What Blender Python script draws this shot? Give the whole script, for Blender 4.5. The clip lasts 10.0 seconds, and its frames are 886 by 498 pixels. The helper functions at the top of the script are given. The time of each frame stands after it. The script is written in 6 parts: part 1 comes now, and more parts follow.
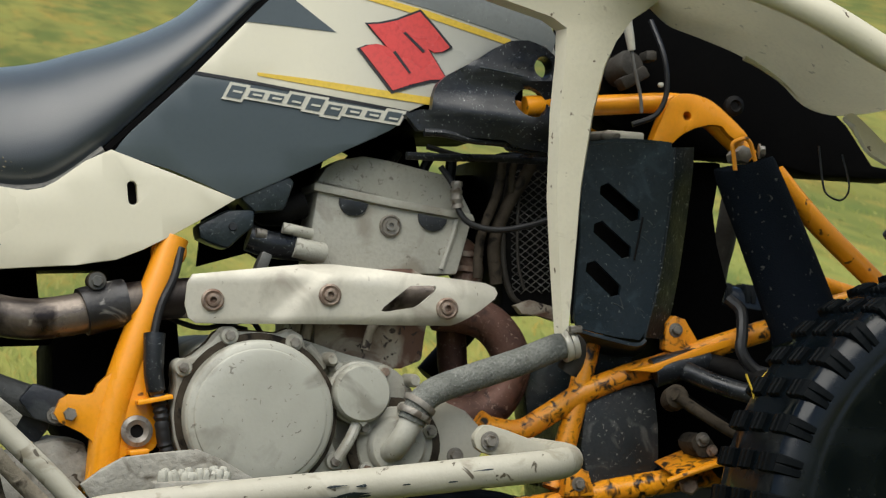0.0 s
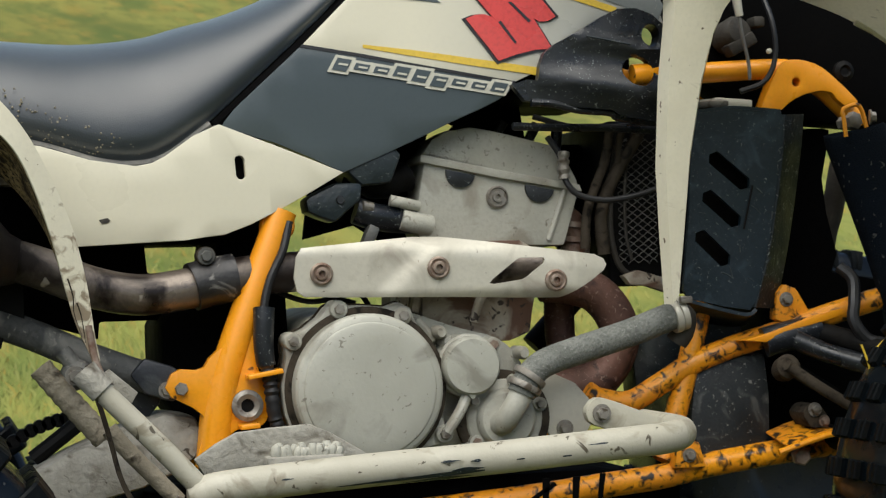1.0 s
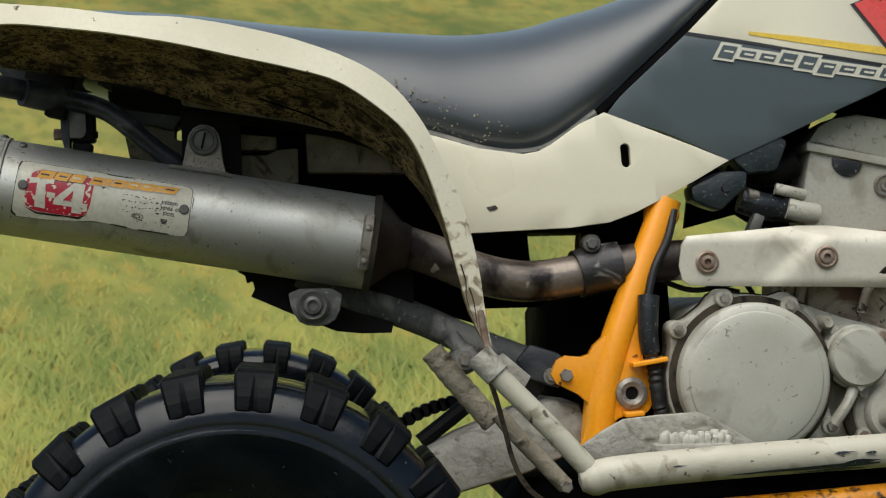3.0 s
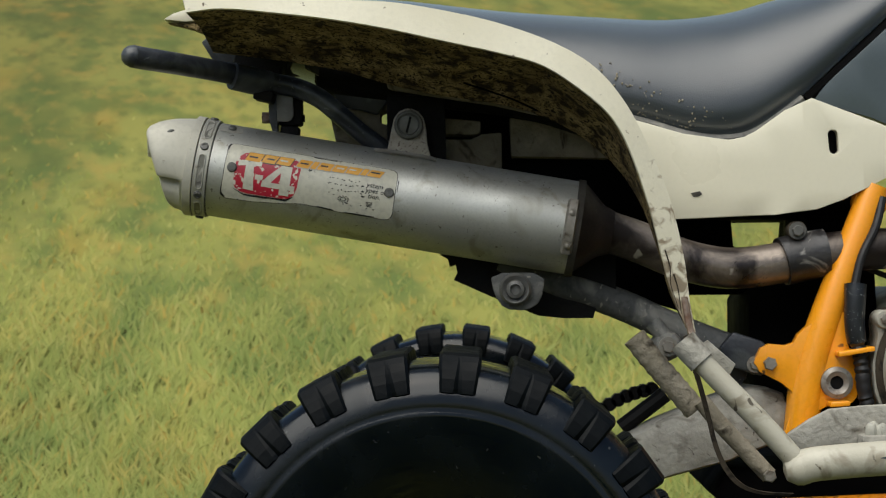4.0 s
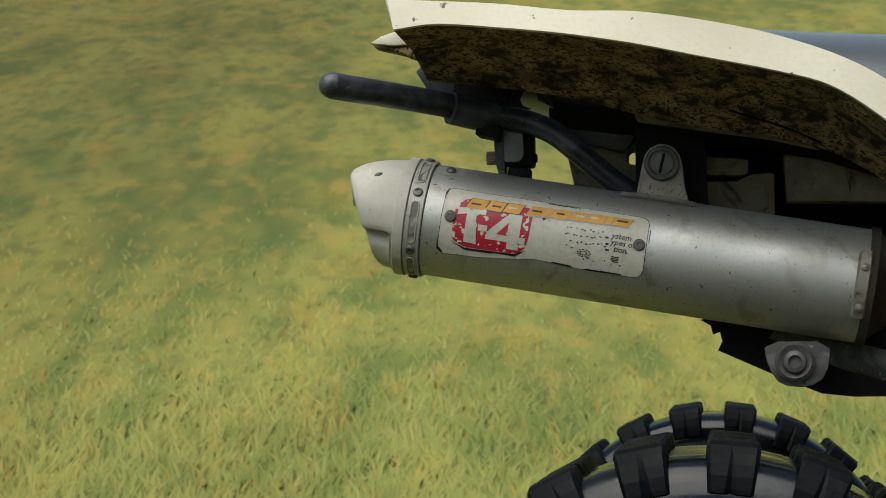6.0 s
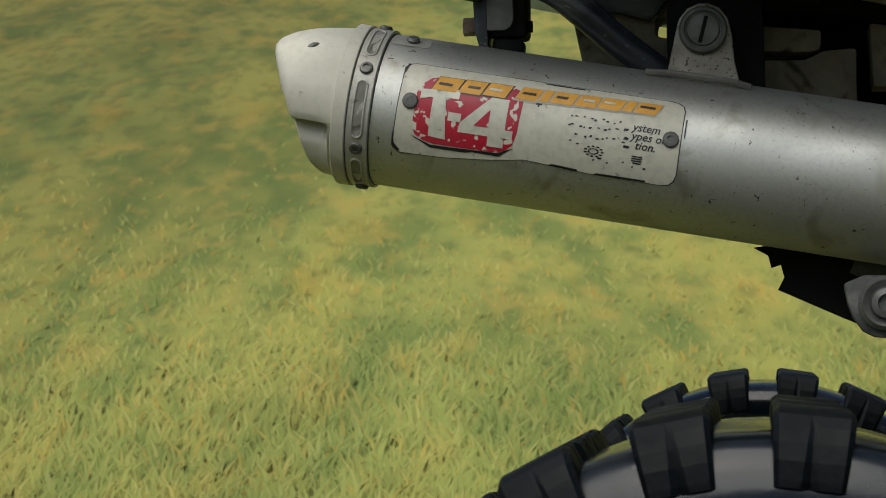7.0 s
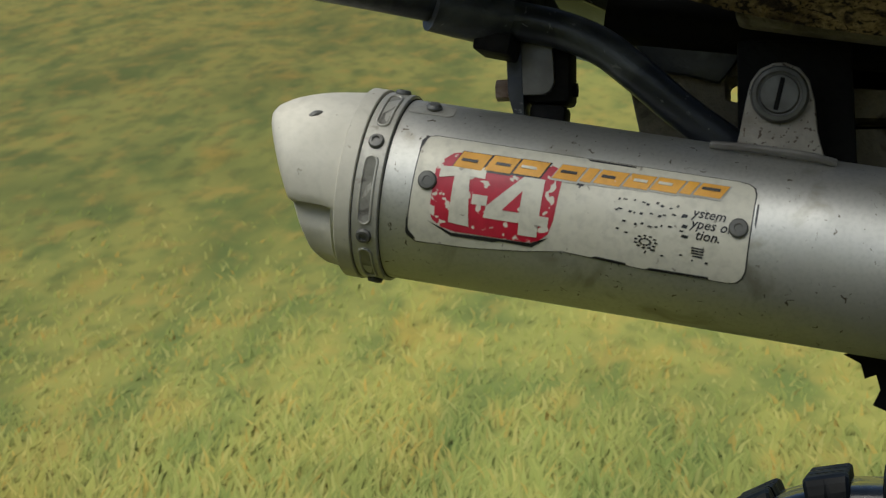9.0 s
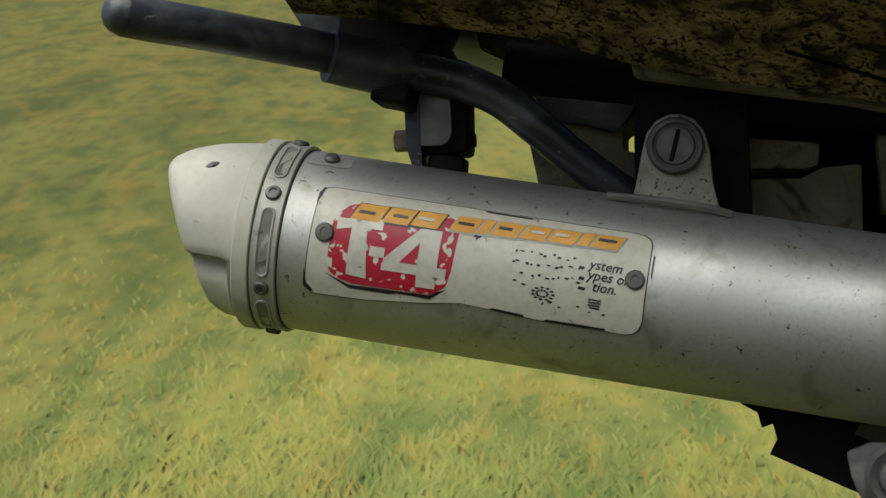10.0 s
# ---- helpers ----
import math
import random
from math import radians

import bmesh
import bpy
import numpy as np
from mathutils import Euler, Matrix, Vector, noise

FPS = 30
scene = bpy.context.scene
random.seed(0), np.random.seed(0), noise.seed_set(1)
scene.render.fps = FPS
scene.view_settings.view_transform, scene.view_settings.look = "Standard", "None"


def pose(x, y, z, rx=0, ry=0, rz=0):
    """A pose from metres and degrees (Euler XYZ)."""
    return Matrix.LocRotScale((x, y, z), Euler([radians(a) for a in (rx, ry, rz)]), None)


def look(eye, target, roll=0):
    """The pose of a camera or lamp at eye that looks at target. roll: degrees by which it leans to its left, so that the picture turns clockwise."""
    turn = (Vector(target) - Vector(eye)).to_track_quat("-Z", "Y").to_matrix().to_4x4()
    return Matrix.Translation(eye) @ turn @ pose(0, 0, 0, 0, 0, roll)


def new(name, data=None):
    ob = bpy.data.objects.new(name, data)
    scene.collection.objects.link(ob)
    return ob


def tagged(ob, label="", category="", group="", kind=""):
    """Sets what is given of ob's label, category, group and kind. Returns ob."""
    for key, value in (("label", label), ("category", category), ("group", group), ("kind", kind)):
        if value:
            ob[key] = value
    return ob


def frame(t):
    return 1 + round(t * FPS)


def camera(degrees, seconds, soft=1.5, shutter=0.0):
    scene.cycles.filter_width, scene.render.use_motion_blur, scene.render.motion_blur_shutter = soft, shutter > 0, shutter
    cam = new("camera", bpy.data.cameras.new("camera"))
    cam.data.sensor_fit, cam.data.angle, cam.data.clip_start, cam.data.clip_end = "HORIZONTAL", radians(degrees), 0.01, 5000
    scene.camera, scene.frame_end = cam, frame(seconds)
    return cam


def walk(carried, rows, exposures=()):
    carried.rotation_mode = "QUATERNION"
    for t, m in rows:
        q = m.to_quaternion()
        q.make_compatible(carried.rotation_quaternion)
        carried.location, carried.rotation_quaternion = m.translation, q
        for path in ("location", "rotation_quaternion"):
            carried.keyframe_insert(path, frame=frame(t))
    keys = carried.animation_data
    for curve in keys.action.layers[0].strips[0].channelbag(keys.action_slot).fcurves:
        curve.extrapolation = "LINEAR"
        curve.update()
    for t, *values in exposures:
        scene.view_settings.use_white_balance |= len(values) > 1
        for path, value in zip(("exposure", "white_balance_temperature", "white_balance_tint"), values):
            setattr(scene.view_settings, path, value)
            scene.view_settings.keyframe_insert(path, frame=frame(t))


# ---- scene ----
cam = camera(25.6, 10.0, soft=0.5)
PATH = [
    (0, (0.128, -2.221, 0.515), (0.703, -0.307, 0.59), -1.3),
    (0.5, (0.106, -2.202, 0.533), (0.672, -0.285, 0.59), -1.4),
    (1, (0.106, -2.203, 0.527), (0.598, -0.264, 0.565), -1.8),
    (1.5, (0.099, -2.197, 0.532), (0.529, -0.244, 0.55), -1.6),
    (2, (0.084, -2.198, 0.535), (0.441, -0.23, 0.549), -1.5),
    (2.5, (0.071, -2.199, 0.539), (0.329, -0.216, 0.558), -1.0),
    (2.7, (0.058, -2.197, 0.524), (0.272, -0.208, 0.561), -1.2),
    (3.8, (0.052, -2.198, 0.515), (0.052, -0.198, 0.565), -0.5),
    (4, (0.042, -2.198, 0.518), (0.0, -0.199, 0.55), -0.5),
    (4.5, (0.03, -2.038, 0.52), (-0.134, -0.045, 0.561), -0.7),
    (5, (0.044, -1.89, 0.524), (-0.252, 0.087, 0.568), -0.2),
    (5.2, (0.037, -1.885, 0.525), (-0.248, 0.093, 0.593), -0.1),
    (6.3, (0.017, -1.836, 0.513), (-0.28, 0.139, 0.625), -0.9),
    (6.5, (0.014, -1.754, 0.514), (-0.309, 0.218, 0.589), -0.5),
    (7, (-0.001, -1.408, 0.488), (-0.322, 0.564, 0.58), -0.3),
    (7.5, (-0.003, -1.261, 0.474), (-0.413, 0.69, 0.635), -0.5),
    (8, (0.02, -1.202, 0.51), (-0.415, 0.742, 0.684), -0.5),
    (8.5, (0.032, -1.204, 0.525), (-0.431, 0.734, 0.694), -0.1),
    (9, (0.019, -1.208, 0.534), (-0.426, 0.738, 0.663), 0.0),
    (9.5, (0.03, -1.204, 0.56), (-0.421, 0.741, 0.68), -1.0),
    (10, (0.028, -1.205, 0.546), (-0.332, 0.756, 0.704), -0.4),
]
walk(cam, [(t, look(eye, target, roll)) for t, eye, target, roll in PATH],
     exposures=[(0, 0.42), (2.5, 0.34), (4, 0.30), (5, 0.34), (6.5, 0.28), (8, 0.28), (9, 0.36), (10, 0.40)])
cam.data.dof.use_dof = True
cam.data.dof.focus_distance = 1.4
cam.data.dof.aperture_fstop = 31.0

# overcast daylight: soft high sun, cool sky
world = bpy.data.worlds.new("overcast_sky")
scene.world = world
world.use_nodes = True
wn = world.node_tree.nodes
wl = world.node_tree.links
sky = wn.new("ShaderNodeTexSky")
sky.sky_type = "NISHITA"
sky.sun_disc = False
sky.sun_elevation = radians(61)
sky.sun_rotation = radians(200)
sky.air_density, sky.dust_density, sky.ozone_density = 1.0, 2.0, 1.5
wn["Background"].inputs[1].default_value = 0.078
wl.new(sky.outputs[0], wn["Background"].inputs[0])

sun = new("sun", bpy.data.lights.new("sun", "SUN"))
sun.data.energy = 3.1
sun.data.angle = radians(75)
sun.data.color = (1.0, 0.985, 0.90)
sun.matrix_world = look((-1.2, -3.2, 6.4), (0.3, 0, 0.3))

# ---------------------------------------------------------------- materials
def surf(name, base, base2=None, scale=18.0, rough=0.5, metal=0.0, bump=0.1, fine=220.0,
         dirt=None, dirt_amt=0.5, dirt_scale=14.0, spots=None, spot_amt=0.62, spot_scale=120.0,
         rough_var=0.15, coat=0.0, coat_rough=0.03, spec=0.5, grain_amt=0.28, sheen=0.0, mud_low=None, lump=0.0, lump_scale=45.0, spot_detail=2.0):
    m = bpy.data.materials.new(name)
    m.use_nodes = True
    n, l = m.node_tree.nodes, m.node_tree.links
    b = n["Principled BSDF"]
    b.inputs["Metallic"].default_value = metal
    b.inputs["Coat Weight"].default_value, b.inputs["Coat Roughness"].default_value = coat, coat_rough
    b.inputs["Sheen Weight"].default_value, b.inputs["Sheen Roughness"].default_value = sheen, 0.4
    b.inputs["Sheen Tint"].default_value = (0.82, 0.94, 1.0, 1)
    b.inputs["Specular IOR Level"].default_value = spec
    tc = n.new("ShaderNodeTexCoord")

    def tex(s, detail=5.0, dist=0.3):
        t = n.new("ShaderNodeTexNoise")
        t.inputs["Scale"].default_value, t.inputs["Detail"].default_value = s, detail
        t.inputs["Distortion"].default_value = dist
        l.new(tc.outputs["Object"], t.inputs["Vector"])
        return t.outputs["Fac"]

    def ramp(src, lo, hi):
        r = n.new("ShaderNodeMapRange")
        r.inputs["From Min"].default_value, r.inputs["From Max"].default_value = lo, hi
        l.new(src, r.inputs["Value"])
        return r.outputs["Result"]

    def mix(fac, a, c):
        x = n.new("ShaderNodeMix")
        x.data_type = "RGBA"
        l.new(fac, x.inputs[0])
        for s, v in ((x.inputs[6], a), (x.inputs[7], c)):
            if isinstance(v, tuple):
                s.default_value = (*v, 1)
            else:
                l.new(v, s)
        return x.outputs[2]

    base2 = base2 or tuple(0.8 * c for c in base)
    big = tex(scale)
    grain = tex(fine, 3.0, 0.0)
    colour = mix(ramp(big, 0.35, 0.68), base, base2)
    colour = mix(ramp(grain, 0.45, 0.85), colour, tuple((1 - grain_amt) * c for c in base))
    rough_src = ramp(big, 0.3, 0.7)
    if dirt:
        d = tex(dirt_scale, 8.0, 0.8)
        if mud_low:
            # splashes thicken towards the wheel: from height mud_low[0] down to mud_low[1]
            sz = n.new("ShaderNodeSeparateXYZ")
            l.new(tc.outputs["Object"], sz.inputs[0])
            k = n.new("ShaderNodeMapRange")
            k.inputs["From Min"].default_value, k.inputs["From Max"].default_value = mud_low
            k.inputs["To Max"].default_value = 0.36
            l.new(sz.outputs["Z"], k.inputs["Value"])
            s2 = n.new("ShaderNodeMath")
            l.new(d, s2.inputs[0])
            l.new(k.outputs["Result"], s2.inputs[1])
            d = s2.outputs[0]
        colour = mix(ramp(d, 1.0 - dirt_amt, 1.12 - dirt_amt), colour, dirt)
    if spots:
        s = tex(spot_scale, spot_detail, 0.2 if spot_detail < 3 else 1.2)
        colour = mix(ramp(s, spot_amt, spot_amt + 0.04), colour, spots)
    l.new(colour, b.inputs["Base Color"])
    rr = n.new("ShaderNodeMapRange")
    rr.inputs["To Min"].default_value = max(rough - rough_var, 0.04)
    rr.inputs["To Max"].default_value = min(rough + rough_var, 1.0)
    l.new(rough_src, rr.inputs["Value"])
    l.new(rr.outputs["Result"], b.inputs["Roughness"])
    if bump:
        bp = n.new("ShaderNodeBump")
        bp.inputs["Strength"].default_value = bump
        bp.inputs["Distance"].default_value = 0.002
        l.new(grain, bp.inputs["Height"])
        if lump:
            # coarse lumps under the fine grain
            lp = n.new("ShaderNodeBump")
            lp.inputs["Strength"].default_value = 1.0
            lp.inputs["Distance"].default_value = lump
            l.new(tex(lump_scale, 4.0, 0.6), lp.inputs["Height"])
            l.new(lp.outputs["Normal"], bp.inputs["Normal"])
        l.new(bp.outputs["Normal"], b.inputs["Normal"])
    return m


white_plastic = surf("white_plastic", (0.655, 0.618, 0.482), (0.635, 0.60, 0.465), 6, 0.38, bump=0.02, spec=0.45, grain_amt=0.04)
fender_white = surf("scuffed_white_plastic", (0.65, 0.612, 0.475), (0.59, 0.55, 0.415), 14, 0.5, bump=0.1, grain_amt=0.1,
                    dirt=(0.30, 0.25, 0.17), dirt_amt=0.335, dirt_scale=32, spots=(0.12, 0.09, 0.055), spot_amt=0.695, spot_scale=95)
rear_white = surf("mud_splashed_white_plastic", (0.65, 0.612, 0.475), (0.59, 0.55, 0.415), 14, 0.5, bump=0.15, grain_amt=0.1,
                  dirt=(0.24, 0.19, 0.125), dirt_amt=0.28, dirt_scale=70, mud_low=(0.70, 0.47), spots=(0.10, 0.07, 0.04), spot_amt=0.70, spot_scale=120)
fender_under = surf("muddy_fender_underside", (0.36, 0.265, 0.125), (0.13, 0.09, 0.042), 30, 0.9, bump=0.9, fine=420,
                    dirt=(0.03, 0.02, 0.011), dirt_amt=0.50, dirt_scale=46, spots=(0.018, 0.012, 0.007), spot_amt=0.535, spot_scale=210, spot_detail=7.0, spec=0.2, grain_amt=0.75,
                    lump=0.006, lump_scale=90)
fender_grey = surf("dusty_grey_underside", (0.60, 0.57, 0.455), (0.50, 0.47, 0.37), 12, 0.7, bump=0.2,
                   spots=(0.07, 0.06, 0.04), spot_amt=0.68, spot_scale=70)
def translucent(m, share, colour):
    """Thin plastic that lets some light through."""
    n, l = m.node_tree.nodes, m.node_tree.links
    t = n.new("ShaderNodeBsdfTranslucent")
    t.inputs["Color"].default_value = colour
    mix = n.new("ShaderNodeMixShader")
    mix.inputs[0].default_value = share
    l.new(n["Principled BSDF"].outputs[0], mix.inputs[1])
    l.new(t.outputs[0], mix.inputs[2])
    l.new(mix.outputs[0], n["Material Output"].inputs["Surface"])


translucent(fender_grey, 0.4, (0.82, 0.81, 0.70, 1))
seat_vinyl = surf("black_seat_vinyl", (0.0045, 0.0105, 0.0165), (0.006, 0.013, 0.0195), 8, 0.44, bump=0.1, fine=700, rough_var=0.05, spec=1.0, sheen=1.0)
seat_piping = surf("dusty_seat_edge", (0.24, 0.23, 0.2), (0.08, 0.08, 0.08), 40, 0.7, bump=0.2)
grey_panel = surf("charcoal_panel", (0.056, 0.073, 0.081), (0.061, 0.078, 0.086), 6, 0.36, bump=0.02, rough_var=0.05, grain_amt=0.05)
black_plastic = surf("black_plastic", (0.008, 0.010, 0.013), (0.014, 0.016, 0.019), 22, 0.36, bump=0.15, spec=0.5,
                     spots=(0.24, 0.25, 0.24), spot_amt=0.655, spot_scale=330, spot_detail=3.0)
scuffed_black = surf("scuffed_black_plastic", (0.011, 0.018, 0.022), (0.018, 0.027, 0.031), 26, 0.42, bump=0.3,
                     dirt=(0.042, 0.049, 0.050), dirt_amt=0.44, dirt_scale=24, spots=(0.16, 0.17, 0.165), spot_amt=0.645, spot_scale=260, spot_detail=4.0, spec=0.5)
guard_black = surf("dusty_black_guard_plastic", (0.0062, 0.014, 0.0195), (0.0095, 0.019, 0.027), 20, 0.5, bump=0.3, spec=0.4,
                   dirt=(0.020, 0.035, 0.046), dirt_amt=0.45, dirt_scale=30, spots=(0.13, 0.14, 0.135), spot_amt=0.655, spot_scale=260, spot_detail=5.0)
guard_worn = surf("scraped_guard_edge", (0.006, 0.0105, 0.013), (0.010, 0.0165, 0.020), 26, 0.55, bump=0.4, spec=0.3,
                  dirt=(0.030, 0.037, 0.040), dirt_amt=0.42, dirt_scale=40, spots=(0.23, 0.24, 0.235), spot_amt=0.625, spot_scale=210, spot_detail=6.0)
scratch_grey = surf("pale_scratch", (0.075, 0.085, 0.085), (0.03, 0.036, 0.037), 90, 0.6, bump=0.1, spec=0.3)
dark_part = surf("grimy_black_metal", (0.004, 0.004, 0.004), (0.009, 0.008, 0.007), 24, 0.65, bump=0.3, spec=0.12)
# near-black for fillers standing in for unlit hollows; also plain black plastic
void_plastic_black = surf("black_plastic_and_void", (0.0015, 0.0015, 0.0016), (0.003, 0.003, 0.003), 24, 0.8, bump=0.1, spec=0.04)
grime = surf("dark_grimy_metal", (0.055, 0.050, 0.042), (0.03, 0.026, 0.021), 30, 0.7, bump=0.4, dirt=(0.10, 0.09, 0.072), dirt_amt=0.36, dirt_scale=36, spec=0.25)
dull_zinc = surf("dull_zinc", (0.17, 0.165, 0.15), (0.11, 0.10, 0.09), 40, 0.5, metal=0.3, bump=0.15)
orange_paint = surf("orange_frame_paint", (0.88, 0.345, 0.012), (0.84, 0.305, 0.010), 14, 0.32, bump=0.06, coat=0.25, grain_amt=0.12,
                    spots=(0.11, 0.045, 0.012), spot_amt=0.715, spot_scale=75)
orange_muddy = surf("chipped_orange_paint", (0.86, 0.34, 0.012), (0.70, 0.24, 0.012), 26, 0.42, bump=0.2,
                    dirt=(0.022, 0.014, 0.008), dirt_amt=0.485, dirt_scale=85)
cast_grey = surf("grey_cast_engine_paint", (0.42, 0.41, 0.35), (0.36, 0.35, 0.29), 22, 0.55, metal=0.0, bump=0.25, grain_amt=0.2, spots=(0.18, 0.16, 0.125), spot_amt=0.675, spot_scale=90, spot_detail=7.0,
                 dirt=(0.27, 0.25, 0.20), dirt_amt=0.47, dirt_scale=16)
cover_grey = surf("rubbed_grey_cover", (0.42, 0.415, 0.355), (0.35, 0.345, 0.29), 11, 0.5, metal=0.05, bump=0.1, grain_amt=0.12,
                  dirt=(0.24, 0.232, 0.19), dirt_amt=0.47, dirt_scale=15, spots=(0.20, 0.19, 0.155), spot_amt=0.655, spot_scale=120, spot_detail=7.0)
dirty_cast = surf("oily_brown_casting", (0.34, 0.31, 0.25), (0.20, 0.155, 0.11), 30, 0.6, metal=0.0, bump=0.4,
                  dirt=(0.10, 0.05, 0.03), dirt_amt=0.56, dirt_scale=22, spots=(0.03, 0.02, 0.014), spot_amt=0.61, spot_scale=70, spot_detail=5.0)
shield_alu = surf("brushed_aluminium", (0.56, 0.53, 0.44), (0.48, 0.455, 0.375), 16, 0.48, metal=0.22, bump=0.08, grain_amt=0.14,
                  dirt=(0.34, 0.31, 0.25), dirt_amt=0.44, dirt_scale=16, spots=(0.22, 0.19, 0.15), spot_amt=0.70, spot_scale=110, spot_detail=6.0)
muffler_alu = surf("brushed_muffler_metal", (0.54, 0.54, 0.50), (0.46, 0.46, 0.425), 16, 0.54, metal=0.88, bump=0.03, fine=420, grain_amt=0.22,
                   dirt=(0.36, 0.345, 0.29), dirt_amt=0.43, dirt_scale=26, spots=(0.12, 0.10, 0.075), spot_amt=0.67, spot_scale=230, spot_detail=4.0, rough_var=0.07)
cap_alu = surf("satin_end_cap", (0.50, 0.48, 0.405), (0.44, 0.42, 0.35), 22, 0.6, metal=0.12, bump=0.08, grain_amt=0.14, spec=0.35,
               dirt=(0.36, 0.34, 0.28), dirt_amt=0.42, dirt_scale=26,
               spots=(0.28, 0.26, 0.21), spot_amt=0.70, spot_scale=160)
slot_grey = surf("dusty_slot_metal", (0.24, 0.235, 0.205), (0.15, 0.145, 0.12), 60, 0.6, metal=0.2, bump=0.2, fine=400, dirt=(0.06, 0.055, 0.045), dirt_amt=0.45, dirt_scale=120)
band_metal = surf("grey_band_metal", (0.42, 0.41, 0.36), (0.33, 0.32, 0.275), 40, 0.5, metal=0.3, bump=0.15, fine=400,
                  dirt=(0.20, 0.185, 0.15), dirt_amt=0.38, dirt_scale=90)
pitted_grey = surf("pitted_grey_casting", (0.43, 0.42, 0.355), (0.36, 0.35, 0.29), 22, 0.6, bump=0.4, grain_amt=0.2, spots=(0.22, 0.205, 0.165), spot_amt=0.62, spot_scale=110, spot_detail=7.0)
pitted_steel = surf("pitted_bracket_steel", (0.30, 0.28, 0.24), (0.17, 0.145, 0.115), 40, 0.55, metal=0.3, bump=0.4, fine=300, spots=(0.07, 0.05, 0.035), spot_amt=0.60, spot_scale=330)
rivet_grey = surf("dull_rivet", (0.13, 0.13, 0.12), (0.08, 0.078, 0.07), 60, 0.55, metal=0.4, bump=0.2)
dark_mud = surf("dark_mud_on_metal", (0.060, 0.048, 0.034), (0.03, 0.024, 0.017), 40, 0.85, bump=0.6, fine=200, dirt=(0.012, 0.010, 0.008), dirt_amt=0.45, dirt_scale=60, spec=0.15)
tank_black = surf("mud_splashed_black_tank", (0.012, 0.016, 0.018), (0.022, 0.026, 0.028), 20, 0.55, bump=0.3, dirt=(0.075, 0.078, 0.072), dirt_amt=0.43, dirt_scale=40, spots=(0.20, 0.195, 0.175), spot_amt=0.64, spot_scale=200, spot_detail=5.0)
bar_black = surf("dusty_black_bar_paint", (0.010, 0.013, 0.019), (0.016, 0.019, 0.025), 20, 0.42, bump=0.2, spec=0.5,
                 dirt=(0.05, 0.055, 0.057), dirt_amt=0.50, dirt_scale=24, spots=(0.13, 0.135, 0.135), spot_amt=0.68, spot_scale=120, spot_detail=6.0)
dusty_tube = surf("dust_caked_black_tube", (0.060, 0.063, 0.062), (0.10, 0.10, 0.094), 24, 0.7, bump=0.4, spec=0.3, dirt=(0.19, 0.185, 0.165), dirt_amt=0.47, dirt_scale=20, spots=(0.22, 0.21, 0.18), spot_amt=0.63, spot_scale=90, spot_detail=6.0)
mud_panel = surf("mud_stained_dark_panel", (0.27, 0.24, 0.18), (0.15, 0.13, 0.095), 26, 0.85, bump=0.6, fine=300,
                 dirt=(0.04, 0.032, 0.022), dirt_amt=0.42, dirt_scale=45, spec=0.2, grain_amt=0.4, lump=0.003)
steel = surf("dull_steel", (0.30, 0.28, 0.245), (0.18, 0.16, 0.13), 60, 0.5, metal=0.45, bump=0.2, dirt=(0.10, 0.08, 0.058), dirt_amt=0.45, dirt_scale=70)
rusty_steel = surf("rusty_bolt", (0.30, 0.24, 0.19), (0.16, 0.09, 0.06), 90, 0.6, metal=0.5, bump=0.25)
pipe_burnt = surf("heat_stained_pipe", (0.20, 0.165, 0.135), (0.085, 0.068, 0.056), 14, 0.42, metal=0.45, bump=0.2,
                  dirt=(0.02, 0.014, 0.012), dirt_amt=0.52, dirt_scale=16, spots=(0.40, 0.36, 0.31), spot_amt=0.66, spot_scale=42)
pipe_silver = surf("scorched_silver_clamp", (0.022, 0.021, 0.022), (0.045, 0.042, 0.040), 30, 0.45, metal=0.2, bump=0.25, dirt=(0.46, 0.44, 0.39), dirt_amt=0.44, dirt_scale=30)
scorched = surf("scorched_brown_steel", (0.030, 0.022, 0.019), (0.016, 0.012, 0.011), 30, 0.6, metal=0.2, bump=0.2, spots=(0.09, 0.06, 0.05), spot_amt=0.66, spot_scale=90, spot_detail=4.0, spec=0.25)
pipe_rust = surf("rusty_header_pipe", (0.17, 0.085, 0.062), (0.08, 0.042, 0.032), 26, 0.65, metal=0.3, bump=0.35,
                 dirt=(0.045, 0.024, 0.019), dirt_amt=0.44, dirt_scale=40, spots=(0.26, 0.18, 0.14), spot_amt=0.62, spot_scale=190, spot_detail=5.0)
nerf_paint = surf("worn_cream_tube_paint", (0.47, 0.445, 0.355), (0.40, 0.375, 0.295), 18, 0.5, bump=0.15, grain_amt=0.12,
                  dirt=(0.26, 0.23, 0.165), dirt_amt=0.475, dirt_scale=26, spots=(0.09, 0.075, 0.05), spot_amt=0.655, spot_scale=55, spot_detail=6.0)
muddy_alu = surf("mud_caked_aluminium", (0.36, 0.345, 0.295), (0.25, 0.235, 0.195), 26, 0.8, metal=0.1, bump=0.8, fine=150,
                 dirt=(0.10, 0.085, 0.062), dirt_amt=0.45, dirt_scale=30, spots=(0.07, 0.058, 0.042), spot_amt=0.66, spot_scale=90, spot_detail=6.0, lump=0.0012, lump_scale=120)
lug_rubber = surf("lug_rubber", (0.0012, 0.0021, 0.0027), (0.0022, 0.0034, 0.0042), 40, 0.5, bump=0.15, spec=0.1, dirt=(0.0045, 0.006, 0.007), dirt_amt=0.36, dirt_scale=40)
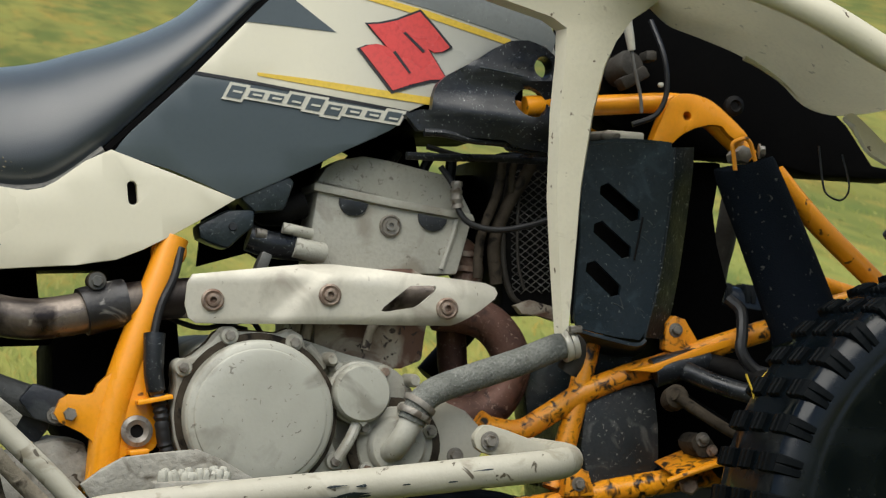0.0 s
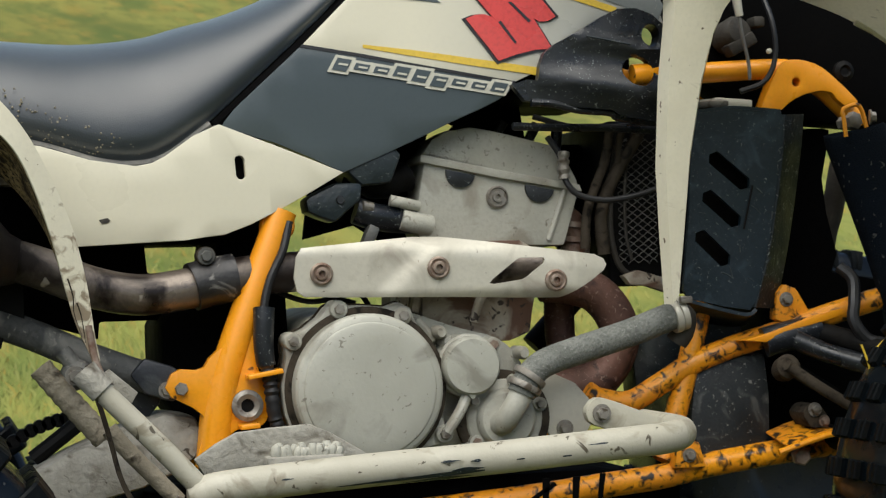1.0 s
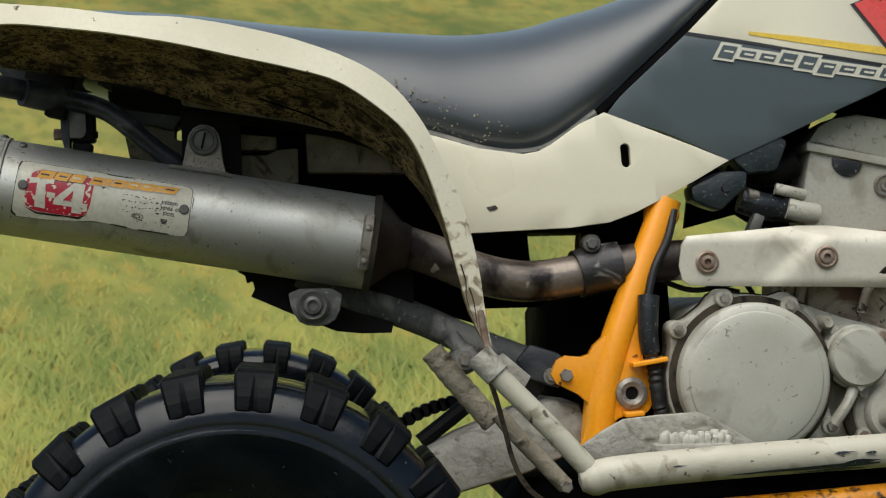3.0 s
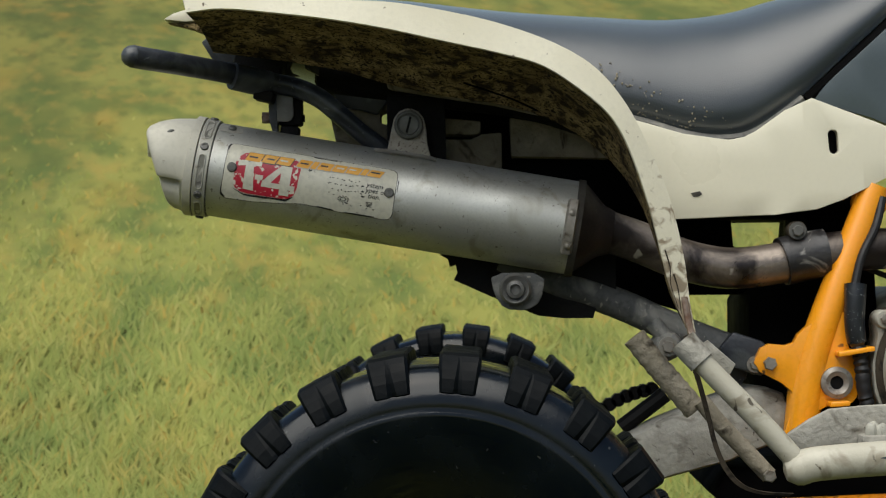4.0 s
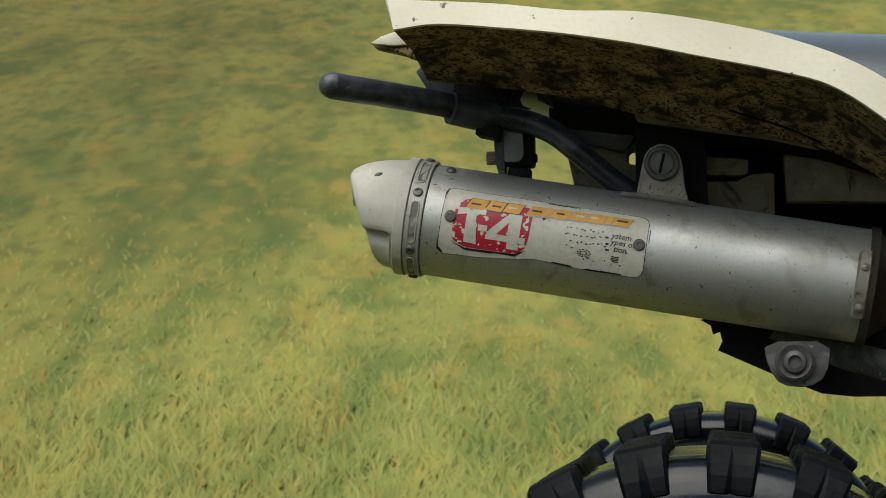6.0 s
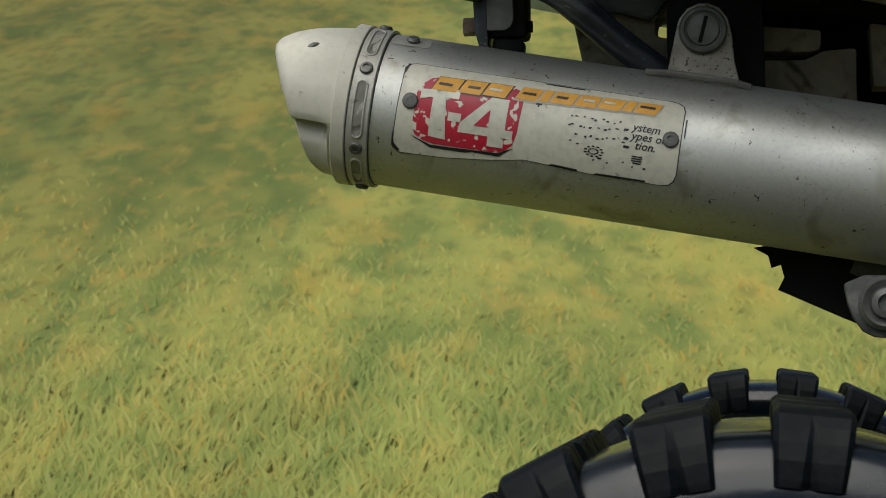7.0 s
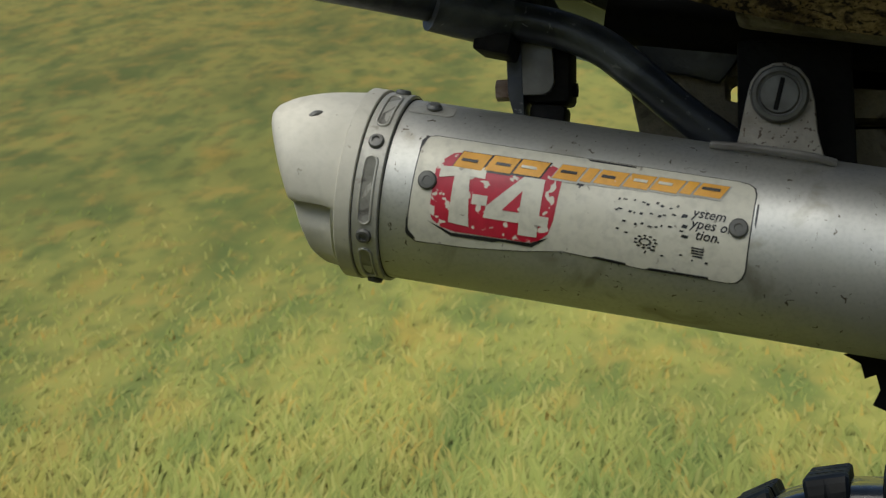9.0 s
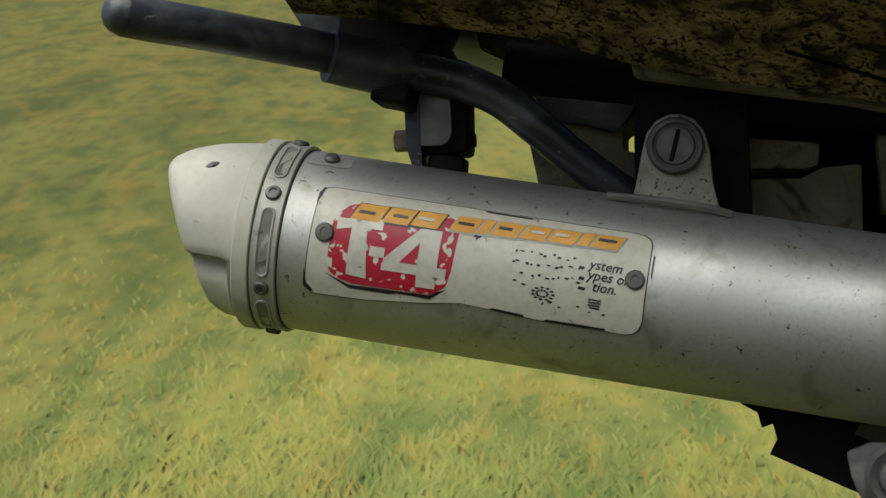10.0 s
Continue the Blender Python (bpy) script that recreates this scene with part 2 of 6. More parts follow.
rubber = surf("tyre_rubber", (0.0017, 0.0034, 0.005), (0.003, 0.0054, 0.0074), 20, 0.22, bump=0.05, spec=0.36,
              dirt=(0.0055, 0.0082, 0.0102), dirt_amt=0.36, dirt_scale=22, spots=(0.04, 0.042, 0.04), spot_amt=0.72, spot_scale=150)
hose_rubber = surf("woven_grey_hose", (0.17, 0.175, 0.155), (0.12, 0.125, 0.11), 40, 0.85, bump=1.0, fine=330, grain_amt=0.6, spots=(0.215, 0.22, 0.195), spot_amt=0.60, spot_scale=260, spot_detail=5.0)
wire_rubber = surf("black_cable", (0.010, 0.010, 0.011), None, 40, 0.5, bump=0.1)
sock = surf("black_shock_cover", (0.0035, 0.006, 0.010), (0.006, 0.009, 0.013), 20, 0.85, bump=0.5, fine=500,
            spots=(0.07, 0.07, 0.065), spot_amt=0.675, spot_scale=140, spec=0.08)
red_sticker = surf("red_sticker", (0.64, 0.065, 0.055), (0.60, 0.058, 0.05), 10, 0.35, bump=0.02)
red_worn = surf("worn_red_sticker", (0.40, 0.010, 0.03), (0.36, 0.010, 0.028), 20, 0.45, bump=0.05,
                spots=(0.55, 0.52, 0.43), spot_amt=0.60, spot_scale=190)
dusk_grey = surf("dusty_dark_grey_print", (0.16, 0.175, 0.17), (0.10, 0.115, 0.115), 9, 0.45, bump=0.05, spots=(0.35, 0.35, 0.32), spot_amt=0.68, spot_scale=260, spot_detail=4.0)
black_sticker = surf("black_sticker", (0.012, 0.012, 0.014), None, 20, 0.4, bump=0.02)
yellow_sticker = surf("yellow_sticker", (0.68, 0.46, 0.045), (0.62, 0.42, 0.04), 20, 0.4, bump=0.02)
orange_sticker = surf("worn_orange_sticker", (0.70, 0.33, 0.015), (0.6, 0.27, 0.015), 30, 0.45, bump=0.03,
                      spots=(0.6, 0.57, 0.5), spot_amt=0.70, spot_scale=150)
cream_sticker = surf("cream_sticker", (0.62, 0.60, 0.50), None, 20, 0.45, bump=0.02)
plate_white = surf("worn_label_plate", (0.55, 0.53, 0.44), (0.50, 0.48, 0.39), 24, 0.45, metal=0.15, bump=0.05,
                   spots=(0.26, 0.24, 0.2), spot_amt=0.70, spot_scale=170)


def gradient_panel():
    """White plastic that the printed sheet fades to grey towards the front."""
    m = white_plastic.copy()
    m.name = "white_to_grey_panel"
    n, l = m.node_tree.nodes, m.node_tree.links
    b = n["Principled BSDF"]
    src = b.inputs["Base Color"].links[0].from_socket
    tc = n.new("ShaderNodeTexCoord")
    sx = n.new("ShaderNodeSeparateXYZ")
    l.new(tc.outputs["Object"], sx.inputs[0])
    r = n.new("ShaderNodeMapRange")
    r.inputs["From Min"].default_value, r.inputs["From Max"].default_value = 0.60, 0.84
    l.new(sx.outputs["X"], r.inputs["Value"])
    x = n.new("ShaderNodeMix")
    x.data_type = "RGBA"
    l.new(r.outputs["Result"], x.inputs[0])
    l.new(src, x.inputs[6])
    x.inputs[7].default_value = (0.34, 0.345, 0.32, 1)
    l.new(x.outputs[2], b.inputs["Base Color"])
    return m


fade_panel = gradient_panel()


def grass_material(name, blade):
    """Soft patches of green, yellow and straw; blades add their own tint."""
    m = bpy.data.materials.new(name)
    m.use_nodes = True
    n, l = m.node_tree.nodes, m.node_tree.links
    b = n["Principled BSDF"]
    b.inputs["Roughness"].default_value = 0.9
    b.inputs["Specular IOR Level"].default_value = 0.1
    tc = n.new("ShaderNodeTexCoord")
    mp = n.new("ShaderNodeMapping")
    mp.vector_type = "TEXTURE"
    mp.inputs["Scale"].default_value = (1.0, 2.7, 2.7)
    mp.inputs["Rotation"].default_value = (0, 0, radians(11))
    l.new(tc.outputs["Object"], mp.inputs["Vector"])
    out = (0.213, 0.237, 0.062, 1)
    # scale, lower and upper bound, most of it, colour
    layers = [(0.55, 0.40, 0.60, 0.55, (0.269, 0.230, 0.054, 1)), (1.2, 0.45, 0.61, 0.9, (0.091, 0.123, 0.034, 1)), (2.0, 0.46, 0.62, 0.55, (0.292, 0.273, 0.067, 1)),
              (3.6, 0.55, 0.70, 0.55, (0.277, 0.186, 0.034, 1)), (5.0, 0.47, 0.63, 0.85, (0.091, 0.134, 0.037, 1)), (9.0, 0.52, 0.66, 0.6, (0.316, 0.237, 0.059, 1)), (13.0, 0.50, 0.66, 0.6, (0.095, 0.119, 0.034, 1))]
    for sc, lo, hi, most, col in layers:
        t = n.new("ShaderNodeTexNoise")
        t.inputs["Scale"].default_value, t.inputs["Detail"].default_value = sc, 4.0
        l.new(mp.outputs["Vector"], t.inputs["Vector"])
        r = n.new("ShaderNodeMapRange")
        r.interpolation_type = "SMOOTHSTEP"
        r.inputs["From Min"].default_value, r.inputs["From Max"].default_value = lo - 0.02, hi + 0.04
        r.inputs["To Max"].default_value = most * 0.85
        l.new(t.outputs["Fac"], r.inputs["Value"])
        e = n.new("ShaderNodeMix")
        e.data_type = "RGBA"
        l.new(r.outputs["Result"], e.inputs[0])
        if isinstance(out, tuple):
            e.inputs[6].default_value = out
        else:
            l.new(out, e.inputs[6])
        e.inputs[7].default_value = col
        out = e.outputs[2]
    # vignetting painted into the turf: colour multiplied darker towards -x
    sw = n.new("ShaderNodeSeparateXYZ")
    l.new(tc.outputs["Object"], sw.inputs[0])
    side = n.new("ShaderNodeMapRange")
    side.interpolation_type = "SMOOTHSTEP"
    side.inputs["From Min"].default_value, side.inputs["From Max"].default_value = -0.7, -3.4
    l.new(sw.outputs["X"], side.inputs["Value"])
    e = n.new("ShaderNodeMix")
    e.data_type, e.blend_type = "RGBA", "MULTIPLY"
    l.new(side.outputs["Result"], e.inputs[0])
    l.new(out, e.inputs[6])
    e.inputs[7].default_value = (0.68, 0.665, 0.68, 1)
    out = e.outputs[2]
    # turf colour multiplied darker up the bank, painted in place of light falloff
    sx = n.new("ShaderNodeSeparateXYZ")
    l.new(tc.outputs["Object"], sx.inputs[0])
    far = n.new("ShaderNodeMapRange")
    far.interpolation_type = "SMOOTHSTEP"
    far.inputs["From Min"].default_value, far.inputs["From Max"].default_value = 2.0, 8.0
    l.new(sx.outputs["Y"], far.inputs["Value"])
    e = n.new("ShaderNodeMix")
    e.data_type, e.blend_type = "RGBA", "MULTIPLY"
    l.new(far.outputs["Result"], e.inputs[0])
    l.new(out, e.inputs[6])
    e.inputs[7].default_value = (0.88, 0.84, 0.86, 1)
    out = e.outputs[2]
    if blade:
        g = n.new("ShaderNodeNewGeometry")
        v = n.new("ShaderNodeValToRGB")
        v.color_ramp.elements[0].color = (0.119, 0.170, 0.044, 1)
        v.color_ramp.elements[1].color = (0.396, 0.206, 0.035, 1)
        for q, k in ((0.4, (0.206, 0.242, 0.059, 1)), (0.7, (0.292, 0.304, 0.087, 1)), (0.88, (0.411, 0.372, 0.134, 1)), (0.94, (0.411, 0.253, 0.055, 1))):
            v.color_ramp.elements.new(q).color = k
        l.new(g.outputs["Random Per Island"], v.inputs[0])
        d = n.new("ShaderNodeMix")
        d.data_type = "RGBA"
        d.inputs[0].default_value = 0.27
        l.new(out, d.inputs[6])
        l.new(v.outputs[0], d.inputs[7])
        out = d.outputs[2]
    l.new(out, b.inputs["Base Color"])
    return m


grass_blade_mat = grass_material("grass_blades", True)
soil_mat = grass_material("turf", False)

# ---------------------------------------------------------------- mesh helpers
def part(name, bm, material, parent=None, label="", smooth=True, angle=35):
    bmesh.ops.recalc_face_normals(bm, faces=bm.faces)
    me = bpy.data.meshes.new(name)
    bm.to_mesh(me)
    bm.free()
    if smooth:
        me.shade_smooth()
        me.set_sharp_from_angle(angle=radians(angle))
    if material:
        me.materials.append(material)
    ob = new(name, me)
    if parent is not None:
        ob.parent = parent
    if label:
        ob["label"] = label
    return ob


def spline(pts, n=6):
    """Points along a smooth curve through pts."""
    p = [Vector(q) for q in pts]
    if len(p) < 3:
        return p
    p = [2 * p[0] - p[1]] + p + [2 * p[-1] - p[-2]]
    out = []
    for i in range(1, len(p) - 2):
        a, b, c, d = p[i - 1:i + 3]
        for k in range(n):
            t = k / n
            out.append(0.5 * (2 * b + (c - a) * t + (2 * a - 5 * b + 4 * c - d) * t * t + (3 * b - a - 3 * c + d) * t ** 3))
    out.append(p[-2])
    return out


def loft(rings, closed=True, caps=True, bm=None):
    bm = bm or bmesh.new()
    vs = [[bm.verts.new(q) for q in ring] for ring in rings]
    m = len(rings[0])
    for a, b in zip(vs, vs[1:]):
        for i in range(m if closed else m - 1):
            j = (i + 1) % m
            bm.faces.new((a[i], a[j], b[j], b[i]))
    if caps and closed:
        bm.faces.new(vs[0])
        bm.faces.new(vs[-1])
    return bm


def tube(pts, r, seg=14, n=6, r_end=None, smooth=True, bm=None, ripple=0.0, pitch=0.01):
    """A round tube along a curve; r_end tapers it, ripple gives it ridges."""
    path = spline(pts, n) if smooth else [Vector(q) for q in pts]
    rings = []
    ref = None
    length = 0.0
    for i, q in enumerate(path):
        d = (path[min(i + 1, len(path) - 1)] - path[max(i - 1, 0)]).normalized()
        if ref is None:
            ref = Vector((0, 1, 0)) if abs(d.y) < 0.9 else Vector((1, 0, 0))
        u = (ref - d * ref.dot(d)).normalized()
        ref = u
        w = d.cross(u)
        if i:
            length += (q - path[i - 1]).length
        f = i / max(len(path) - 1, 1)
        rad = r + ((r_end if r_end is not None else r) - r) * f
        rad *= 1 + ripple * math.sin(length / pitch * 2 * math.pi)
        rings.append([q + rad * (math.cos(a) * u + math.sin(a) * w) for a in (2 * math.pi * k / seg for k in range(seg))])
    return loft(rings, bm=bm)


def lathe(profile, at, axis=(0, -1, 0), seg=32, bm=None):
    """A body turned round an axis: profile of (radius, height along the axis)."""
    z = Vector(axis).normalized()
    x = z.orthogonal().normalized()
    y = z.cross(x)
    at = Vector(at)
    rings = [[at + z * h + max(r, 1e-4) * (math.cos(a) * x + math.sin(a) * y) for a in (2 * math.pi * k / seg for k in range(seg))]
             for r, h in profile]
    return loft(rings, bm=bm)


def plate(outline, y0, y1, holes=(), bend=None, cell=0.0, bevel=0.0):
    """A sheet with its outline given as (x, z), from y0 (outer side) to y1; bend(x, z) adds to y."""
    bm = bmesh.new()
    for loop in (outline, *holes):
        v = [bm.verts.new((x, 0, z)) for x, z in loop]
        for a, b in zip(v, v[1:] + v[:1]):
            bm.edges.new((a, b))
    bmesh.ops.triangle_fill(bm, edges=bm.edges[:], use_beauty=True)
    if cell:
        bmesh.ops.dissolve_limit(bm, angle_limit=0.01, verts=bm.verts[:], edges=bm.edges[:])
        xs = [q[0] for q in outline]
        zs = [q[1] for q in outline]
        for lo, hi, nrm in ((min(xs), max(xs), (1, 0, 0)), (min(zs), max(zs), (0, 0, 1))):
            c = lo + cell
            while c < hi - 1e-4:
                bmesh.ops.bisect_plane(bm, geom=bm.verts[:] + bm.edges[:] + bm.faces[:], plane_co=(c * nrm[0], 0, c * nrm[2]), plane_no=nrm)
                c += cell
    back = bmesh.ops.extrude_face_region(bm, geom=bm.faces[:])["geom"]
    top = {v for v in back if isinstance(v, bmesh.types.BMVert)}
    for v in bm.verts:
        b = bend(v.co.x, v.co.z) if bend else 0.0
        v.co.y = (y1 if v in top else y0) + b
    if bevel:
        bmesh.ops.recalc_face_normals(bm, faces=bm.faces)
        edges = [e for e in bm.edges if len(e.link_faces) == 2 and e.calc_face_angle(0) > 1.0]
        bmesh.ops.bevel(bm, geom=edges, offset=bevel, segments=2, affect="EDGES", profile=0.6, clamp_overlap=True)
    return bm


def block(lo, hi, bevel=0.004, seg=2, turn=None):
    """A box with rounded edges between two corners; turn: degrees about y through its centre."""
    bm = bmesh.new()
    bmesh.ops.create_cube(bm, size=1.0)
    s = [b - a for a, b in zip(lo, hi)]
    c = Vector([(a + b) / 2 for a, b in zip(lo, hi)])
    for v in bm.verts:
        v.co = Vector((v.co.x * s[0], v.co.y * s[1], v.co.z * s[2]))
    if bevel:
        bmesh.ops.bevel(bm, geom=bm.edges[:], offset=min(bevel, min(s) * 0.4), segments=seg, affect="EDGES", profile=0.5)
    m = Matrix.Translation(c) @ (Matrix.Rotation(radians(turn), 4, "Y") if turn else Matrix())
    bm.transform(m)
    return bm


def add(a, b):
    """Joins the bmesh b into a."""
    me = bpy.data.meshes.new("join")
    b.to_mesh(me)
    b.free()
    a.from_mesh(me)
    bpy.data.meshes.remove(me)
    return a


def bolt_mesh(at, r=0.007, h=0.005, axis=(0, -1, 0), washer=True):
    """A hexagon bolt head on its washer."""
    z = Vector(axis).normalized()
    at = Vector(at)
    bm = bmesh.new()
    if washer:
        lathe([(0, 0), (r * 1.45, 0), (r * 1.45, h * 0.3), (0, h * 0.3)], at, axis, 20, bm)
    lathe([(0, h * 0.3), (r, h * 0.3), (r, h), (r * 0.86, h * 1.25), (0, h * 1.25)], at, axis, 6, bm)
    return bm


def bolt(parent, at, r=0.007, h=0.005, axis=(0, -1, 0), material=None, washer=True, name="bolt"):
    return part(name, bolt_mesh(at, r, h, axis, washer), material or steel, parent, angle=25)


def socket_bolt(parent, at, r=0.012, material=None):
    """A wide flanged fastener with a dished middle and a small hexagon in it."""
    bm = lathe([(0, 0.0), (r, 0.0), (r, 0.003), (r * 0.82, 0.0045), (r * 0.66, 0.003), (r * 0.60, 0.003), (r * 0.55, 0.0055),
                (r * 0.42, 0.006), (r * 0.30, 0.006), (r * 0.28, 0.002), (0, 0.002)], at, seg=28)
    return part("bolt", bm, material or rusty_steel, parent, angle=40)


def sheet(curves, thick, n=5, up=None):
    """A thin shell lofted over several 3D curves with equal numbers of points; up gives the way it thickens."""
    cs = [spline(c, n) for c in curves]
    bm = bmesh.new()
    rows = [[bm.verts.new(q) for q in c] for c in cs]
    for a, b in zip(rows, rows[1:]):
        for i in range(len(a) - 1):
            bm.faces.new((a[i], a[i + 1], b[i + 1], b[i]))
    bmesh.ops.recalc_face_normals(bm, faces=bm.faces)
    bm.normal_update()
    shift = {v: (Vector(up) if up else v.normal) * thick for v in bm.verts}
    ext = bmesh.ops.extrude_face_region(bm, geom=bm.faces[:])["geom"]
    new_verts = [v for v in ext if isinstance(v, bmesh.types.BMVert)]
    place = {tuple(round(c, 6) for c in v.co): s for v, s in shift.items()}
    for v in new_verts:
        v.co += place[tuple(round(c, 6) for c in v.co)]
    return bm


def rounded(outline, n=3):
    """Rounds the corners of an outline of (x, z) by cutting each corner n times."""
    pts = outline
    for _ in range(n):
        out = []
        for a, b in zip(pts, pts[1:] + pts[:1]):
            out += [(a[0] * .78 + b[0] * .22, a[1] * .78 + b[1] * .22), (a[0] * .22 + b[0] * .78, a[1] * .22 + b[1] * .78)]
        pts = out
    return pts
# ---------------------------------------------------------------- meadow
def ground_height(x, y):
    """Flat under the quad bike, rising to a grassy bank behind it."""
    t = np.maximum(y - 1.0, 0.0)
    bank = 0.31 * t * t / (t + 1.2)
    bank = np.where(t > 45, 0.31 * 45 * 45 / 46.2 + (t - 45) * 0.02, bank)
    bumps = 0.02 * np.sin(x * 0.9 + 1.3 * np.sin(y * 0.6)) + 0.012 * np.sin(x * 2.3 + y * 1.7) + 0.006 * np.sin(3.9 * x - 2.6 * y)
    return bank + bumps * np.clip((y - 1.0) / 2.0, 0, 1)


def build_ground():
    gx = np.concatenate([[-600, -250, -110, -60, -35, -22], np.linspace(-15, 18, 111), [24, 36, 60, 110, 250, 600]])
    gy = np.concatenate([[-600, -250, -110, -50, -40, -30, -22, -16, -12, -10, -8, -6.5, -5, -4, -2.5, 0, 0.5], np.linspace(0.9, 24, 90), [28, 34, 42, 50, 70, 120, 260, 600]])
    xx, yy = np.meshgrid(gx, gy)
    zz = ground_height(xx, yy)
    verts = np.stack([xx, yy, zz], -1).reshape(-1, 3)
    nx, ny = len(gx), len(gy)
    i = np.arange(ny - 1)[:, None] * nx + np.arange(nx - 1)[None, :]
    faces = np.stack([i, i + 1, i + nx + 1, i + nx], -1).reshape(-1, 4)
    me = bpy.data.meshes.new("ground")
    me.from_pydata(verts.tolist(), [], faces.tolist())
    me.shade_smooth()
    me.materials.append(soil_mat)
    return tagged(new("ground", me), "green and straw-coloured meadow turf rising to a bank", "ground", kind="structure")


def build_grass(count=350000):
    rng = np.random.default_rng(7)
    d = np.exp(rng.uniform(np.log(2.9), np.log(26.0), count))
    a = rng.uniform(-42, 54, count)
    thin = np.clip((a + 42) / 16, 0, 1) * np.clip((54 - a) / 16, 0, 1)
    a = np.radians(a)
    x, y = 0.05 + d * np.sin(a), -2.0 + d * np.cos(a)
    keep = (y > 1.0) & (rng.random(count) < np.clip((6.5 - y) / 4.5, 0.0, 1.0) ** 1.5 * thin * np.clip((y - 0.6) / 0.9, 0, 1))
    x, y, d = x[keep], y[keep], d[keep]
    # the turf round the wheels and on the near side
    more = count // 2
    x2, y2 = rng.normal(0.5, 2.4, more), rng.normal(-0.6, 1.9, more)
    keep = y2 < 1.0
    x, y, d = np.concatenate([x, x2[keep]]), np.concatenate([y, y2[keep]]), np.concatenate([d, np.full(keep.sum(), 3.5)])
    n = len(x)
    z = ground_height(x, y) - 0.01
    clump = 0.5 + 0.5 * np.sin(1.7 * x + 2.1 * np.sin(1.1 * y)) * np.sin(2.3 * y + 1.4 * x)
    fade = np.clip((6.5 - y) / 5.0, 0.45, 1.0)
    h = rng.uniform(0.02, 0.085, n) * (0.75 + 0.55 * clump) * fade
    w = 0.0036 * (0.6 + 0.16 * d) * rng.uniform(0.7, 1.4, n)
    yaw = rng.uniform(-0.75, 0.75, n)
    lean = rng.uniform(0.2, 1.15, n) * h
    ld = rng.uniform(0, 2 * np.pi, n)
    cx, sx = np.cos(yaw) * w, np.sin(yaw) * w
    lx, ly = np.cos(ld) * lean, np.abs(np.sin(ld)) * lean * 0.9 + 0.15 * h
    v = np.empty((n, 5, 3))
    v[:, 0] = np.stack([x - cx, y - sx, z], -1)
    v[:, 1] = np.stack([x + cx, y + sx, z], -1)
    v[:, 2] = np.stack([x + 0.7 * cx + 0.35 * lx, y + 0.7 * sx + 0.35 * ly, z + 0.6 * h], -1)
    v[:, 3] = np.stack([x - 0.7 * cx + 0.35 * lx, y - 0.7 * sx + 0.35 * ly, z + 0.6 * h], -1)
    v[:, 4] = np.stack([x + lx, y + ly, z + h], -1)
    base = np.arange(n) * 5
    quads = np.stack([base, base + 1, base + 2, base + 3], -1)
    tris = np.stack([base + 3, base + 2, base + 4], -1)
    loops = np.concatenate([quads.reshape(-1), tris.reshape(-1)])
    starts = np.concatenate([np.arange(n) * 4, n * 4 + np.arange(n) * 3])
    me = bpy.data.meshes.new("grass")
    me.vertices.add(n * 5)
    me.vertices.foreach_set("co", v.reshape(-1))
    me.loops.add(len(loops))
    me.loops.foreach_set("vertex_index", loops.astype(np.int32))
    me.polygons.add(2 * n)
    me.polygons.foreach_set("loop_start", starts.astype(np.int32))
    me.update(calc_edges=True)
    me.validate()
    # blades scatter light like the turf under them
    tilt = np.stack([0.28 * rng.uniform(-1, 1, n), -0.4 + 0.28 * rng.uniform(-1, 1, n), np.ones(n)], -1)
    tilt /= np.linalg.norm(tilt, axis=1)[:, None]
    me.normals_split_custom_set_from_vertices(np.repeat(tilt, 5, axis=0).tolist())
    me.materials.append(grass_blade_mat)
    return tagged(new("grass", me), "short green grass with dry straw-coloured blades", "grass", kind="stuff")


build_ground()
build_grass()

# ---------------------------------------------------------------- the quad bike
quad = tagged(new("quad_bike"), "muddy white sport quad bike with orange frame on grass", "quad bike")


def ring_u(b, t, w, y_off=0.0):
    """One cross-section of the seat, from the lower edge b over the crown t and down the other side."""
    prof = [(0.0, 0.93), (0.08, 0.985), (0.2, 1.0), (0.38, 0.965), (0.56, 0.885), (0.73, 0.75), (0.87, 0.55), (0.96, 0.30), (1.0, 0.0)]
    half = [(b[0] + (t[0] - b[0]) * u, -w * k, b[1] + (t[1] - b[1]) * u) for u, k in prof]
    return half + [(x, -y, z) for x, y, z in reversed(half[:-1])]


# seat
seat_secs = [(-.25, .775, -.25, .81, .09), (-.18, .75, -.19, .838, .13), (-.06, .732, -.07, .834, .15), (.08, .712, .06, .819, .155),
             (.193, .690, .17, .811, .16), (.258, .671, .235, .808, .16), (.297, .667, .285, .811, .16), (.330, .675, .325, .817, .158),
             (.378, .709, .36, .827, .155), (.42, .747, .40, .837, .15), (.471, .793, .455, .858, .14), (.53, .848, .50, .886, .13),
             (.60, .915, .57, .955, .12)]
curves = []
for k in range(5):
    curves.append(spline([(s[k], 0, 0) for s in seat_secs], 4))
rings = [ring_u((curves[0][i].x, curves[1][i].x), (curves[2][i].x, curves[3][i].x), curves[4][i].x) for i in range(len(curves[0]))]
seat = part("seat", loft(rings), seat_vinyl, quad, "smooth black vinyl seat with a dusty lower edge", angle=60)
